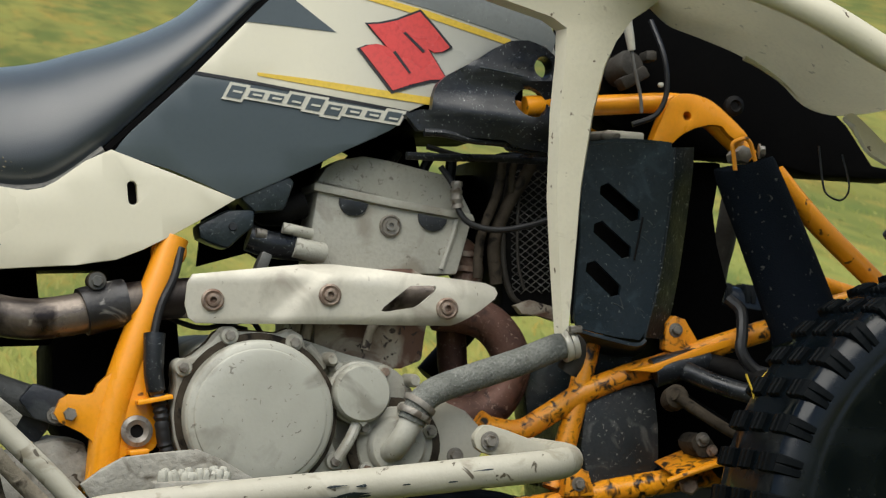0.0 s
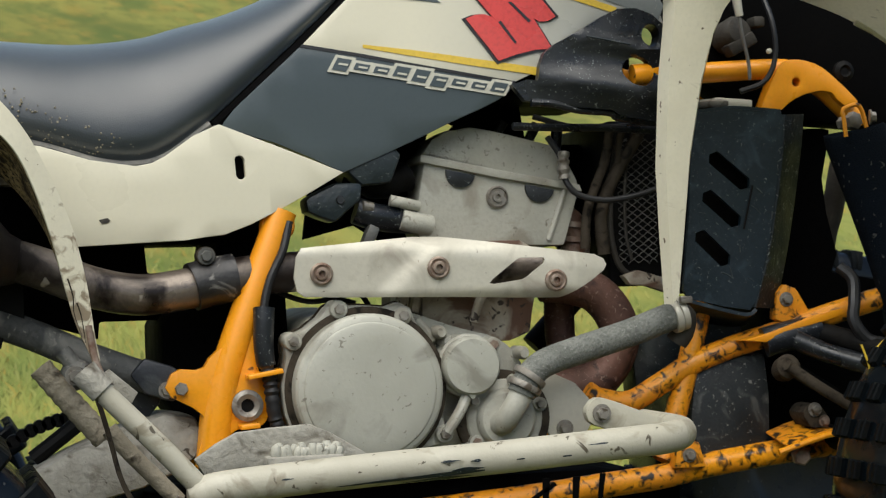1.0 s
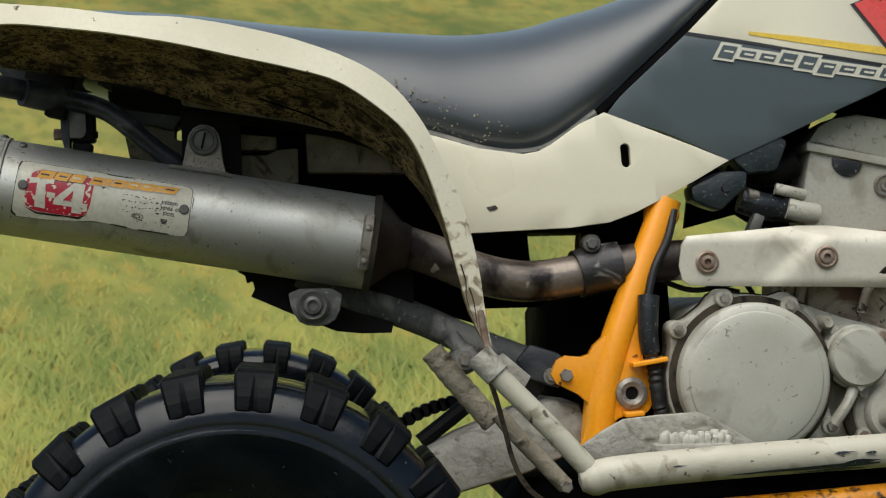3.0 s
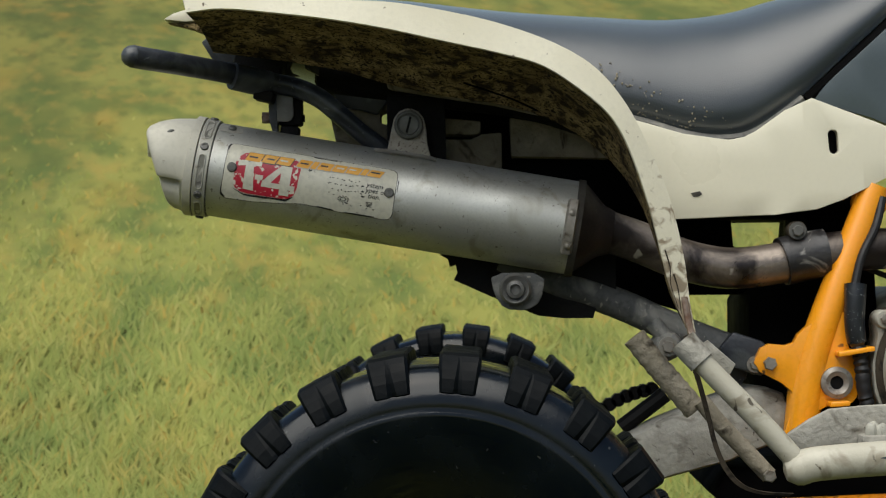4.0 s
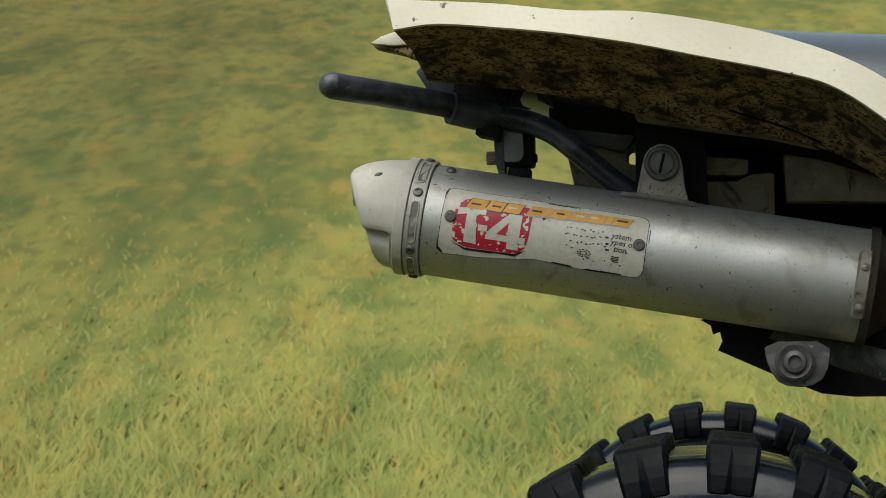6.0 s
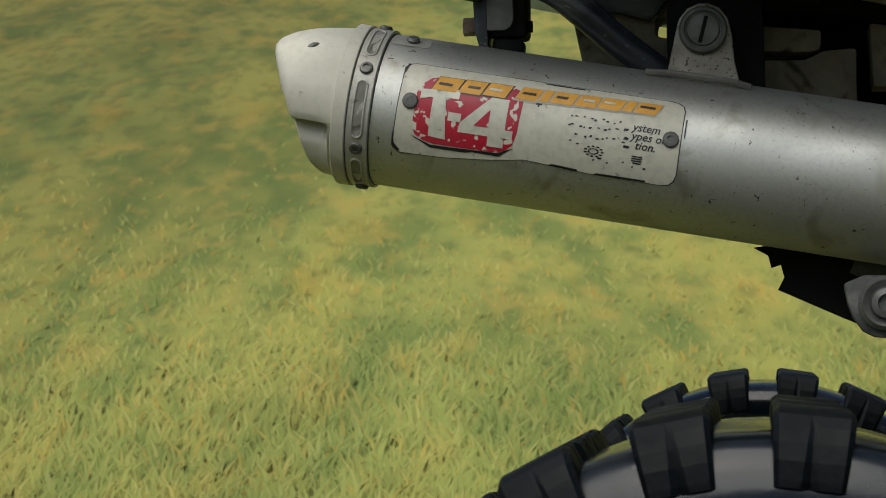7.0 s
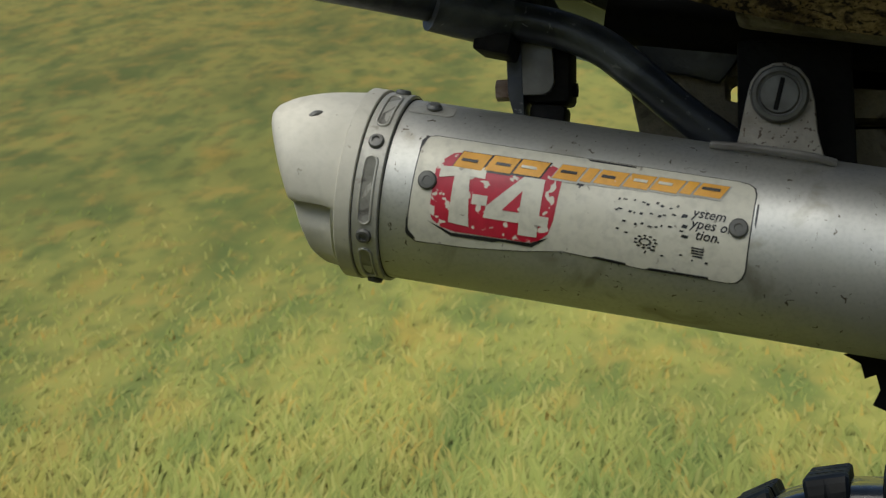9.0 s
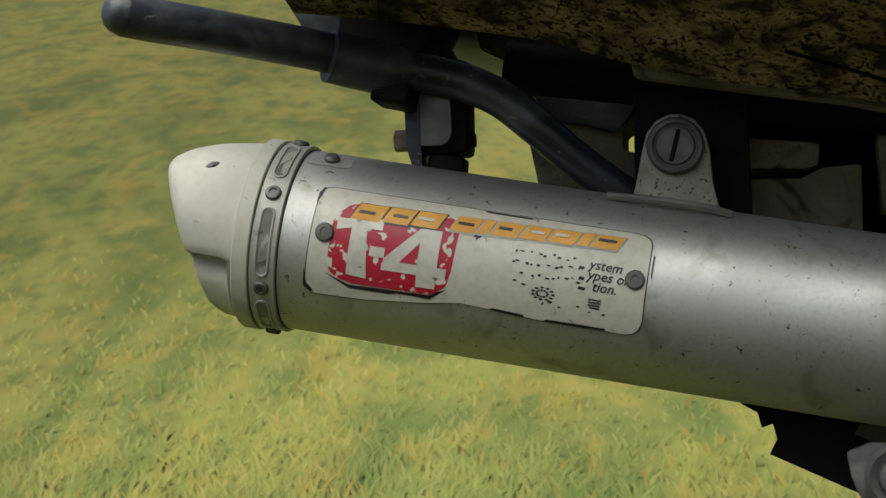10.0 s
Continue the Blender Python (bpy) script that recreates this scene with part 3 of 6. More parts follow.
# dried mud thrown up on the flank
rnd = random.Random(33)
specks = bmesh.new()
for k in range(150):
    sx = .165 + .14 * rnd.random() ** 1.8
    base = float(np.interp(sx, [.165, .193, .258, .31], [.696, .690, .671, .669]))
    sz = base + .004 + .05 * rnd.random() ** 2.2 * (1 - (sx - .165) / .2)
    u = (sz - base) / .14
    bmesh.ops.create_icosphere(specks, subdivisions=1, radius=rnd.uniform(.0005, .0016),
                               matrix=Matrix.Translation((sx, -.16 * float(np.interp(u, [0, .08, .2, .38], [.93, .985, 1.0, .965])), sz)))
part("mud_specks", specks, mud_panel, seat, "dried mud specks on the vinyl")
edge = [(s[0], -s[4] * 0.93, s[1] - 0.003) for s in seat_secs[3:9]]
part("seat_edge", tube(edge, 0.005, 8, 5), seat_piping, seat)
# black strip added to draw the shaded gap between seat and tank
edge = [(s[0] + .004, -s[4] * 0.95, s[1] - 0.006) for s in seat_secs[8:]]
part("seat_gap_strip", tube(edge, 0.007, 8, 5), void_plastic_black, seat)


def side_bend(x, z):
    return 0.35 * max(0.0, z - 0.66) ** 1.0 * 0.3 - 0.02 * max(0.0, 0.25 - x)


side_panel = part("side_panel", plate(
    [(.222, .581), (.235, .579), (.345, .583), (.387, .588), (.415, .598), (.442, .611), (.48, .631), (.515, .651), (.45, .678), (.384, .704),
     (.357, .692), (.327, .671), (.313, .664), (.297, .661), (.25, .668), (.2, .683), (.165, .688), (.18, .64), (.205, .60)],
    -.172, -.160, holes=[[(.405 + .0052 * math.cos(a) - .0006 * (1 if math.sin(a) > 0 else -1), .658 + .0052 * math.sin(a) + (.0075 if math.sin(a) > 0 else -.0075))
                          for a in (2 * math.pi * (k + .5) / 12 for k in range(12))]],
    bend=side_bend, cell=0.03, bevel=0.0015), white_plastic, quad, "plain white plastic side panel with a small slot")
part("slot_backing", block((.38, -.150, .63), (.43, -.146, .685), 0.001), dark_part, side_panel)
part("chip", plate([(.257, .606), (.266, .608), (.269, .605), (.265, .6025), (.260, .602)], -.1728, -.1715), grime, side_panel)


# tank cover
def tank_bend(x, z):
    return 0.10 * max(0.0, z - 0.76) - 0.10 * max(0.0, x - 0.60) * 0.6


grey_out = [(.384, .704), (.43, .746), (.478, .789), (.54, .779), (.61, .766), (.66, .757), (.712, .747), (.703, .735), (.690, .727), (.673, .719), (.64, .705),
            (.608, .690), (.565, .671), (.519, .652), (.485, .668), (.448, .684)]
part("lower_tank_panel", plate(grey_out, -.152, -.140, bend=tank_bend, cell=0.03, bevel=0.0015), grey_panel, quad,
     "charcoal grey lower tank panel")
upper_out = [(.479, .7895), (.506, .816), (.535, .845), (.60, .905), (.78, .905), (.87, .87), (.885, .812), (.83, .825), (.80, .812), (.765, .79), (.745, .762), (.712, .748),
             (.66, .758), (.61, .767), (.54, .780)]
tank_cover = part("tank_cover", plate(upper_out, -.152, -.140, bend=tank_bend, cell=0.03, bevel=0.0015), fade_panel, quad,
                  "white tank cover fading to grey with yellow stripes")


def decal(name, outline, material, parent, lift=0.0, y=-.152, bend=tank_bend, cell=0.03, label=""):
    return part(name, plate(outline, y - .0008 - lift, y + .001, bend=bend, cell=cell), material, parent, label)


decal("grey_wedge", [(.535, .846), (.552, .862), (.575, .884), (.634, .836), (.58, .842)], grey_panel, tank_cover)
decal("stripe", [(.545, .790), (.60, .784), (.66, .775), (.748, .762), (.744, .754), (.66, .767), (.60, .777), (.545, .7865)], yellow_sticker, tank_cover, label="yellow printed stripe")
decal("stripe", [(.67, .880), (.74, .861), (.832, .830), (.83, .823), (.74, .853), (.66, .876)], yellow_sticker, tank_cover, label="yellow printed stripe")
decal("stripe", [(.478, .7905), (.54, .7805), (.61, .7675), (.66, .7585), (.712, .7485), (.712, .745), (.66, .755), (.61, .764), (.54, .777), (.476, .787)], black_sticker, tank_cover)
decal("grey_field", [(.70, .8745), (.74, .8635), (.80, .8445), (.838, .832), (.878, .812), (.886, .832), (.868, .868), (.78, .903), (.70, .903)], dusk_grey, tank_cover, label="dusty dark grey printed field")
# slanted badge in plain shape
badge = [(.670, .845), (.685, .846), (.703, .850), (.716, .855), (.729, .860), (.745, .841), (.761, .820), (.752, .815), (.743, .814), (.736, .818), (.744, .804), (.755, .784), (.736, .783), (.715, .778), (.694, .771),
         (.679, .792), (.660, .818), (.670, .822), (.680, .823), (.690, .820), (.681, .831)]
bx, bz = sum(p[0] for p in badge) / len(badge), sum(p[1] for p in badge) / len(badge)
decal("badge_border", [(bx + (x - bx) * 1.075, bz + (z - bz) * 1.075) for x, z in badge], black_sticker, tank_cover, 0.0008, cell=0)
decal("badge", badge, red_sticker, tank_cover, 0.0020, label="flat red slanted badge", cell=0)
decal("badge_line", [(.7085, .836), (.7115, .837), (.7325, .8155), (.730, .8135)], black_sticker, tank_cover, 0.0027, cell=0)
decal("badge_line", [(.696, .814), (.699, .8155), (.7155, .791), (.713, .790)], black_sticker, tank_cover, 0.0027, cell=0)
# a row of slanted outlined bars where the model lettering is
qx0, qz0, qx1, qz1 = .510, .7705, .703, .7385
heights = ((.0100, .0085), (.0062, .0062), (.0062, .0062), (.0062, .0100), (.0085, .0100), (.0105, .0062), (.0062, .0062), (.0062, .0062), (.0062, .0095))
slope = (qz1 - qz0) / (qx1 - qx0)
for k, (down, top) in enumerate(heights):
    xa, xb = qx0 + (qx1 - qx0) * k / 9, qx0 + (qx1 - qx0) * (k + 1) / 9 + .0006
    row = lambda x, d, lean=.0045: (x + lean * d / .008, qz0 + (x - qx0) * slope + d)
    decal("lettering_bar", [row(xa, -down), row(xb, -down), row(xb, top), row(xa, top)], cream_sticker, tank_cover, 0.0008, cell=0)
    xa, xb = xa + .0032, xb - .0032
    decal("lettering_fill", [row(xa, -down + .0028), row(xb, -down + .0028), row(xb, top - .0028), row(xa, top - .0028)], grey_panel, tank_cover, 0.0014, cell=0)
    decal("lettering_gap", [row(xa + .004, -.0012), row(xb - .0015, -.0012), row(xb - .0015, .0008), row(xa + .004, .0008)], cream_sticker, tank_cover, 0.0019, cell=0)
# added near-black solids behind the panels, standing in for the unlit bay
part("centre_filler", plate([(.28, .68), (.38, .71), (.46, .68), (.54, .672), (.60, .705), (.70, .735), (.86, .735), (.86, .86), (.60, .90), (.50, .845), (.42, .80), (.30, .76)], -.125, .125, bevel=.01), void_plastic_black, quad)
part("engine_bay_filler", plate([(.50, .585), (.56, .60), (.60, .575), (.80, .575), (.86, .50), (.86, .69), (.77, .69), (.762, .74), (.52, .74)], .0, .008,
     holes=[[(.645, .689), (.651, .706), (.675, .718), (.683, .714), (.668, .700), (.652, .686)], [(.607, .656), (.619, .658), (.625, .652), (.612, .647)]]), void_plastic_black, quad)


# black shroud in front of the tank cover
def near_line(x, z, a, b):
    """Distance from (x, z) to the line a-b and the share of the way along it."""
    dx, dz = b[0] - a[0], b[1] - a[1]
    f = min(1.0, max(0.0, ((x - a[0]) * dx + (z - a[1]) * dz) / (dx * dx + dz * dz)))
    return math.hypot(x - a[0] - f * dx, z - a[1] - f * dz), f


def shroud_bend(x, z):
    d1, f1 = near_line(x, z, (.776, .793), (.866, .775))
    d2, f2 = near_line(x, z, (.735, .748), (.845, .733))
    fin = -.010 * (.4 + .6 * f1) * math.exp(-(d1 / .007) ** 2)
    boss = -.016 * (.3 + .7 * f2) * math.exp(-(d2 / (.010 + .008 * f2)) ** 2)
    return 0.10 * max(0, .78 - x) + 0.25 * max(0, .722 - z) + fin + boss + .25 * max(0, z - .805)


def oval(cx, cz, rx, rz, tilt=0.0, n=20):
    c, q = math.cos(tilt), math.sin(tilt)
    return [(cx + rx * math.cos(a) * c - rz * math.sin(a) * q, cz + rx * math.cos(a) * q + rz * math.sin(a) * c) for a in (2 * math.pi * k / n for k in range(n))]


shroud = part("radiator_shroud", plate(
    [(.700, .742), (.716, .747), (.728, .746), (.731, .762), (.736, .775), (.748, .785), (.779, .801), (.802, .815), (.822, .824), (.843, .825), (.861, .818), (.874, .805), (.90, .79), (.90, .69), (.869, .699),
     (.822, .706), (.812, .713), (.775, .716), (.744, .722), (.714, .724)],
    -.195, -.183, holes=[oval(.8575, .794, .0105, .0125), oval(.8405, .754, .0185, .0165, -.35)],
    bend=shroud_bend, cell=0.008), black_plastic, quad, "splashed black plastic radiator shroud", angle=60)
part("shroud_lip", tube([(.72, -.190, .722), (.745, -.190, .7205), (.775, -.187, .714), (.812, -.184, .711), (.825, -.182, .705), (.89, -.18, .697)], 0.0045, 10), black_plastic, shroud)
part("hole_wall", sheet([[(x, -.196, z) for x, z in oval(.8575, .794, .011, .013) + [(.8685, .794)]], [(x, -.165, z) for x, z in oval(.860, .795, .010, .0115) + [(.870, .795)]]], .001, 1), black_plastic, shroud)
part("lower_slat", tube([(.71, -.15, .700), (.76, -.15, .698), (.82, -.15, .697), (.885, -.15, .693)], .0045, 10), black_plastic, shroud)
part("lower_slat", tube([(.735, -.03, .715), (.725, -.03, .70), (.71, -.03, .675)], .0055, 8), black_plastic, shroud)
part("lower_slat", tube([(.775, -.03, .712), (.765, -.03, .695), (.757, -.03, .672)], .006, 8), black_plastic, shroud)
part("lower_slat", tube([(.80, -.03, .712), (.797, -.03, .69), (.79, -.03, .66)], .007, 8), black_plastic, shroud)
# white scrapes on the fin
part("scrape", tube([(.782, -.2015, .7925), (.80, -.2035, .789), (.83, -.205, .783)], .0012, 6), scuffed_black, shroud)


# front fender
fender = part("front_fender", loft([
    [(.849, -.232, .500), (.855, -.243, .500), (.862, -.243, .509), (.866, -.232, .518)],
    [(.846, -.232, .567), (.852, -.246, .567), (.868, -.246, .567), (.873, -.232, .567)],
    [(.844, -.232, .647), (.850, -.248, .65), (.878, -.248, .66), (.885, -.232, .66)],
    [(.850, -.232, .739), (.856, -.250, .739), (.893, -.250, .739), (.901, -.232, .739)],
    [(.858, -.232, .800), (.864, -.250, .80), (.908, -.252, .79), (.916, -.232, .79)],
    [(.861, -.228, .830), (.866, -.250, .830), (.920, -.256, .815), (.928, -.236, .818)],
    [(.845, -.225, .842), (.850, -.248, .842), (.938, -.262, .840), (.946, -.240, .842)],
    [(.790, -.215, .862), (.795, -.240, .862), (.968, -.275, .860), (.976, -.25, .862)],
    [(.70, -.20, .90), (.71, -.225, .90), (1.06, -.31, .89), (1.07, -.29, .89)]]),
    fender_white, quad, "scratched white plastic front fender", angle=50)
part("fender_top", sheet([
    [(.90, -.22, .885), (.95, -.25, .862), (.983, -.25, .836), (1.016, -.25, .824), (1.057, -.25, .809), (1.084, -.25, .7955), (1.118, -.25, .7735), (1.145, -.25, .749), (1.180, -.25, .738), (1.225, -.25, .740), (1.30, -.25, .752), (1.40, -.25, .745)],
    [(.90, -.28, .905), (.94, -.32, .890), (.965, -.345, .874), (1.0, -.365, .858), (1.035, -.37, .846), (1.065, -.375, .832), (1.10, -.375, .808), (1.130, -.375, .783), (1.165, -.38, .767), (1.21, -.39, .752), (1.30, -.41, .735), (1.40, -.42, .715)],
    [(.90, -.34, .90), (.93, -.40, .878), (.95, -.44, .858), (.975, -.47, .840), (1.005, -.485, .822), (1.035, -.50, .806), (1.07, -.50, .787), (1.11, -.50, .764), (1.15, -.515, .742), (1.20, -.53, .716), (1.28, -.56, .672), (1.38, -.57, .625)]],
    0.004, 4), fender_grey, fender, "dusty underside of the front fender", angle=60)
part("fender_edge", tube([(1.072, -.256, .8005), (1.090, -.256, .7915), (1.108, -.256, .780), (1.126, -.256, .767), (1.139, -.256, .756)], .0034, 8, r_end=.0012), fender_white, fender, "bright trimmed edge")
part("fender_rim", tube([(.90, -.34, .905), (.93, -.40, .878), (.97, -.47, .846), (1.01, -.49, .826), (1.05, -.50, .804), (1.109, -.50, .772), (1.15, -.515, .748), (1.20, -.53, .721), (1.28, -.56, .677), (1.38, -.57, .63)], 0.016, 14), fender_white, fender)
part("fender_tip", sheet([[(1.141, -.35, .720), (1.145, -.35, .7255), (1.153, -.35, .7255), (1.172, -.35, .709), (1.192, -.35, .691), (1.235, -.35, .668)],
                           [(1.140, -.36, .716), (1.143, -.361, .712), (1.154, -.361, .704), (1.171, -.361, .692), (1.190, -.361, .680), (1.237, -.361, .662)],
                           [(1.140, -.372, .712), (1.144, -.372, .701), (1.154, -.372, .685), (1.169, -.372, .675), (1.187, -.372, .667), (1.237, -.372, .655)]], .004, 4), fender_white, fender, angle=60)
# added near-black backdrop for the shaded hollow under the front fender
part("fender_filler", plate([(.925, .77), (1.0, .725), (1.095, .705), (1.168, .699), (1.235, .682), (1.357, .675), (1.357, .687), (1.315, .694), (1.282, .743), (1.22, .80), (1.135, .86), (1.05, .92), (.925, .92)], -.10, -.04, bevel=.01), void_plastic_black, quad)

# rear fender
lip_t = [(-.248, -.34, .802), (-.235, -.34, .798), (-.16, -.34, .792), (-.101, -.34, .7845), (-.048, -.34, .7817), (.004, -.34, .773), (.057, -.34, .7602), (.11, -.34, .7405), (.148, -.34, .717), (.176, -.34, .683), (.198, -.338, .64), (.217, -.337, .592), (.229, -.336, .54), (.235, -.335, .494), (.24, -.335, .466)]
lip_b = [(-.24, -.345, .775), (-.205, -.345, .778), (-.15, -.345, .7728), (-.101, -.345, .7665), (-.049, -.345, .7574), (.004, -.345, .7453), (.057, -.345, .7332), (.1, -.345, .7201), (.139, -.345, .694), (.166, -.344, .6676), (.184, -.343, .6306), (.2, -.341, .581), (.211, -.339, .536), (.221, -.337, .5), (.236, -.335, .466)]
under_i = [(-.232, -.22, .752), (-.185, -.22, .746), (-.14, -.22, .739), (-.098, -.22, .731), (-.055, -.22, .718), (-.003, -.22, .706), (.049, -.22, .698), (.095, -.22, .6865), (.132, -.225, .668), (.158, -.23, .648), (.18, -.24, .624), (.2, -.255, .588), (.213, -.275, .545), (.222, -.3, .503), (.236, -.33, .466)]
# the underside hangs between its lip and its inner edge, with moulded ribs
under_m = [((a[0] + b[0]) / 2, (a[1] + b[1]) / 2, (a[2] + b[2]) / 2 + .006 + .004 * math.sin(2.2 * k)) for k, (a, b) in enumerate(zip(lip_b, under_i))]
top_i = [(-.24, -.15, .82), (-.225, -.15, .815), (-.14, -.15, .81), (-.09, -.15, .806), (-.045, -.15, .80), (.0, -.15, .793), (.045, -.15, .778), (.09, -.16, .75), (.14, -.18, .71), (.165, -.19, .68),
         (.188, -.205, .632), (.205, -.22, .585), (.219, -.25, .536), (.229, -.28, .494), (.238, -.31, .466)]
rear_fender = part("rear_fender", sheet([top_i, lip_t, lip_b], 0.0035, 5), rear_white, quad, "scratched white plastic rear fender", angle=60)
part("fender_underside", sheet([lip_b, under_m, under_i], 0.003, 5), fender_under, rear_fender, "mud-caked underside of the rear fender", angle=60)
part("fender_flap", plate([(-.284, .787), (-.274, .793), (-.258, .798), (-.232, .801), (-.232, .786), (-.262, .7845)], -.215, -.19, bevel=.002), fender_white, rear_fender)
part("flap_underside", plate([(-.281, .7845), (-.262, .7835), (-.232, .785), (-.222, .760), (-.238, .771), (-.256, .778)], -.211, -.19, bevel=.002), fender_under, rear_fender)
part("torn_flake", plate([(-.043, .738), (-.025, .7375), (-.010, .737), (.003, .735), (.013, .730), (.019, .722), (.014, .726), (.003, .730), (-.010, .7315), (-.022, .733), (-.033, .7355)], -.224, -.221, bevel=.0006), fender_grey, rear_fender, "pale torn flake of plastic")
part("crack", tube([(.023, -.262, .714), (.044, -.262, .707), (.072, -.262, .697), (.097, -.262, .685)], .0010, 6), void_plastic_black, rear_fender)
for pts in ([(.214, -.342, .545), (.2185, -.343, .528), (.219, -.343, .512), (.226, -.342, .49)], [(.222, -.341, .522), (.226, -.341, .508), (.229, -.340, .484)]):
    part("scratch", tube(pts, .0008, 6, 3, r_end=.0003), dark_mud, rear_fender)
part("split_end", tube([(.232, -.337, .50), (.237, -.340, .470), (.243, -.345, .452)], 0.0035, 8), rusty_steel, rear_fender)

# ---------------------------------------------------------------- exhaust
MA, MB = Vector((-.262, -.185, .6395)), Vector((.135, -.185, .5705))
mdir = (MB - MA).normalized()
mlen = (MB - MA).length
R = 0.0485
muffler = part("muffler", lathe([(0, 0.0), (R, 0.0), (R, mlen), (R - .004, mlen + .004), (0, mlen + .004)], MA, mdir, 64), muffler_alu, quad,
               "brushed metal muffler canister with a worn label", angle=40)
for h0, h1, lift, n, mat in ((.0025, .0115, .0032, "end_collar", cap_alu), (.0115, .0121, .0004, "seam", dark_part), (.0121, .0262, .0022, "end_band", band_metal),
                             (.0262, .0270, .0005, "seam", grime), (mlen - .003, mlen + .005, .0022, "front_band", grime)):
    part(n, lathe([(R - .001, h0), (R + lift - .0006, h0), (R + lift, h0 + .0005), (R + lift, h1 - .0005), (R + lift - .0006, h1), (R - .001, h1)], MA, mdir, 72), mat, muffler)


def on_muffler(h, ang):
    """A point on the canister: h along it, ang degrees round from the side towards the top, and its normal."""
    up = Vector((0, 0, 1)) - mdir * mdir.z
    up.normalize()
    out = Vector((0, -1, 0))
    nrm = (out * math.cos(radians(ang)) + up * math.sin(radians(ang))).normalized()
    return MA + mdir * h + nrm * R, nrm


def slot_path(h, half, a0, a1, lift):
    """A long rounded loop on the canister round (h, a0..a1)."""
    da = math.degrees(half / R)
    pts = []
    for k in range(10):
        q = math.pi * k / 9
        pts.append((h + half * math.cos(q), a1 - da + da * math.sin(q)))
    for k in range(1, 12):
        pts.append((h - half, a1 - da + (a0 - a1 + 2 * da) * k / 12))
    for k in range(10):
        q = math.pi * k / 9
        pts.append((h - half * math.cos(q), a0 + da - da * math.sin(q)))
    for k in range(1, 12):
        pts.append((h + half, a0 + da + (a1 - a0 - 2 * da) * k / 12))
    out = []
    for hh, aa in pts:
        pt, nn = on_muffler(hh, aa)
        out.append(pt + nn * lift)
    return out


for ang in (22.5, -36, 79, -86):
    p, nrm = on_muffler(.0192, ang)
    part("rivet", lathe([(0, .0022), (.0043, .0022), (.0043, .003), (.0036, .0042), (.0022, .0044), (.0020, .0034), (0, .0034)], p, nrm, 20), rivet_grey, muffler)
for a0, a1 in ((-28, 13), (34, 67), (-76, -46)):
    loop = slot_path(.0192, .0034, a0, a1, .0024)
    part("slot_rim", tube(loop + loop[:1], .0007, 8, smooth=False), band_metal, muffler)
    low = slot_path(.0192, .0030, a0, a1, .0016)
    high = slot_path(.0192, .0030, a0, a1, .0025)
    part("slot_floor", loft([low, high]), slot_grey, muffler, angle=20)
# spout-shaped end cap, cut off at a slant
cap_rings = []
up = (Vector((0, 0, 1)) - mdir * mdir.z).normalized()
reach_at = ([-1.0, -.95, -.88, .0, .50, .62, .72, .82, .90, .96, 1.0], [.020, .0225, .0250, .0425, .0520, .0535, .0518, .0460, .0385, .0300, .020])
for f, rs in ((0.0, R + .001), (.12, R + .0005), (.30, R), (.5, R - .0005), (.70, R - .001), (.85, R - .0015), (.94, R - .0024), (.985, R - .004), (1.0, R - .006), (1.0, .003)):
    ring = []
    for k in range(180):
        a = 2 * math.pi * k / 180
        c, s = math.cos(a), math.sin(a)
        reach = float(np.interp(s, *reach_at))
        rr = rs
        if rs > .01 and f > .1:
            cut = float(np.interp(-s, [.30, .385, .435, .49, .68, .9], [0, .0015, .0135, .0130, .0045, .001]))
            rr -= cut * float(np.interp(f, [.1, .2, .7, 1.0], [0, 1, .85, .3]))
        ring.append(MA + mdir * (.004 - f * (reach - .0055)) + Vector((0, -1, 0)) * rr * c + up * rr * s)
    cap_rings.append(ring)
part("end_cap", loft(cap_rings), cap_alu, muffler, "satin metal spout-shaped end cap", angle=50)
dent = []
for k in range(9):
    q = k / 8 - .5
    p, nrm = on_muffler(-.0185 + .0085 * q, 39 + 6.5 * q)
    dent.append(p - nrm * (.0012 + .0020 * abs(q) * 2))
part("dent", tube(dent, .0022, 10, smooth=False), rivet_grey, muffler)


def wrap(outline, lift, thick=.0002, cell=.006):
    """A thin sheet on the canister; outline in (metres along it, degrees round it)."""
    bm = plate([(h, a / 1000) for h, a in outline], 0, thick, cell=cell)
    for v in bm.verts:
        pt, nn = on_muffler(v.co.x, v.co.z * 1000)
        v.co = pt + nn * (lift + v.co.y)
    return bm


part("rivet_tab", wrap([(.028, 55), (.0285, 66), (.030, 69), (.050, 69), (.0525, 66), (.053, 55), (.051, 53), (.030, 53)], .0002), band_metal, muffler)
p, nrm = on_muffler(.041, 61)
part("rivet", lathe([(0, .001), (.0042, .001), (.0042, .002), (.003, .0034), (0, .0036)], p, nrm, 16), rivet_grey, muffler)
label_shape = [(.0432, 25), (.0442, 30), (.0465, 33), (.050, 34), (.10, 34), (.2075, 33.4), (.2125, 32.4), (.2156, 30), (.2168, 26), (.2176, -20), (.2164, -25), (.2138, -28.2), (.210, -29.4), (.165, -29), (.125, -26), (.105, -30), (.075, -34), (.047, -35), (.0425, -31)]
lab = part("label_plate", wrap(label_shape, .0004), plate_white, muffler, "worn white metal label")
# black edge painted for the plate's thin shadow line and worn black paint
part("label_shadow_rim", wrap([(.130 + (h - .130) * 1.007, a * 1.02) for h, a in label_shape], .0001), black_sticker, lab)
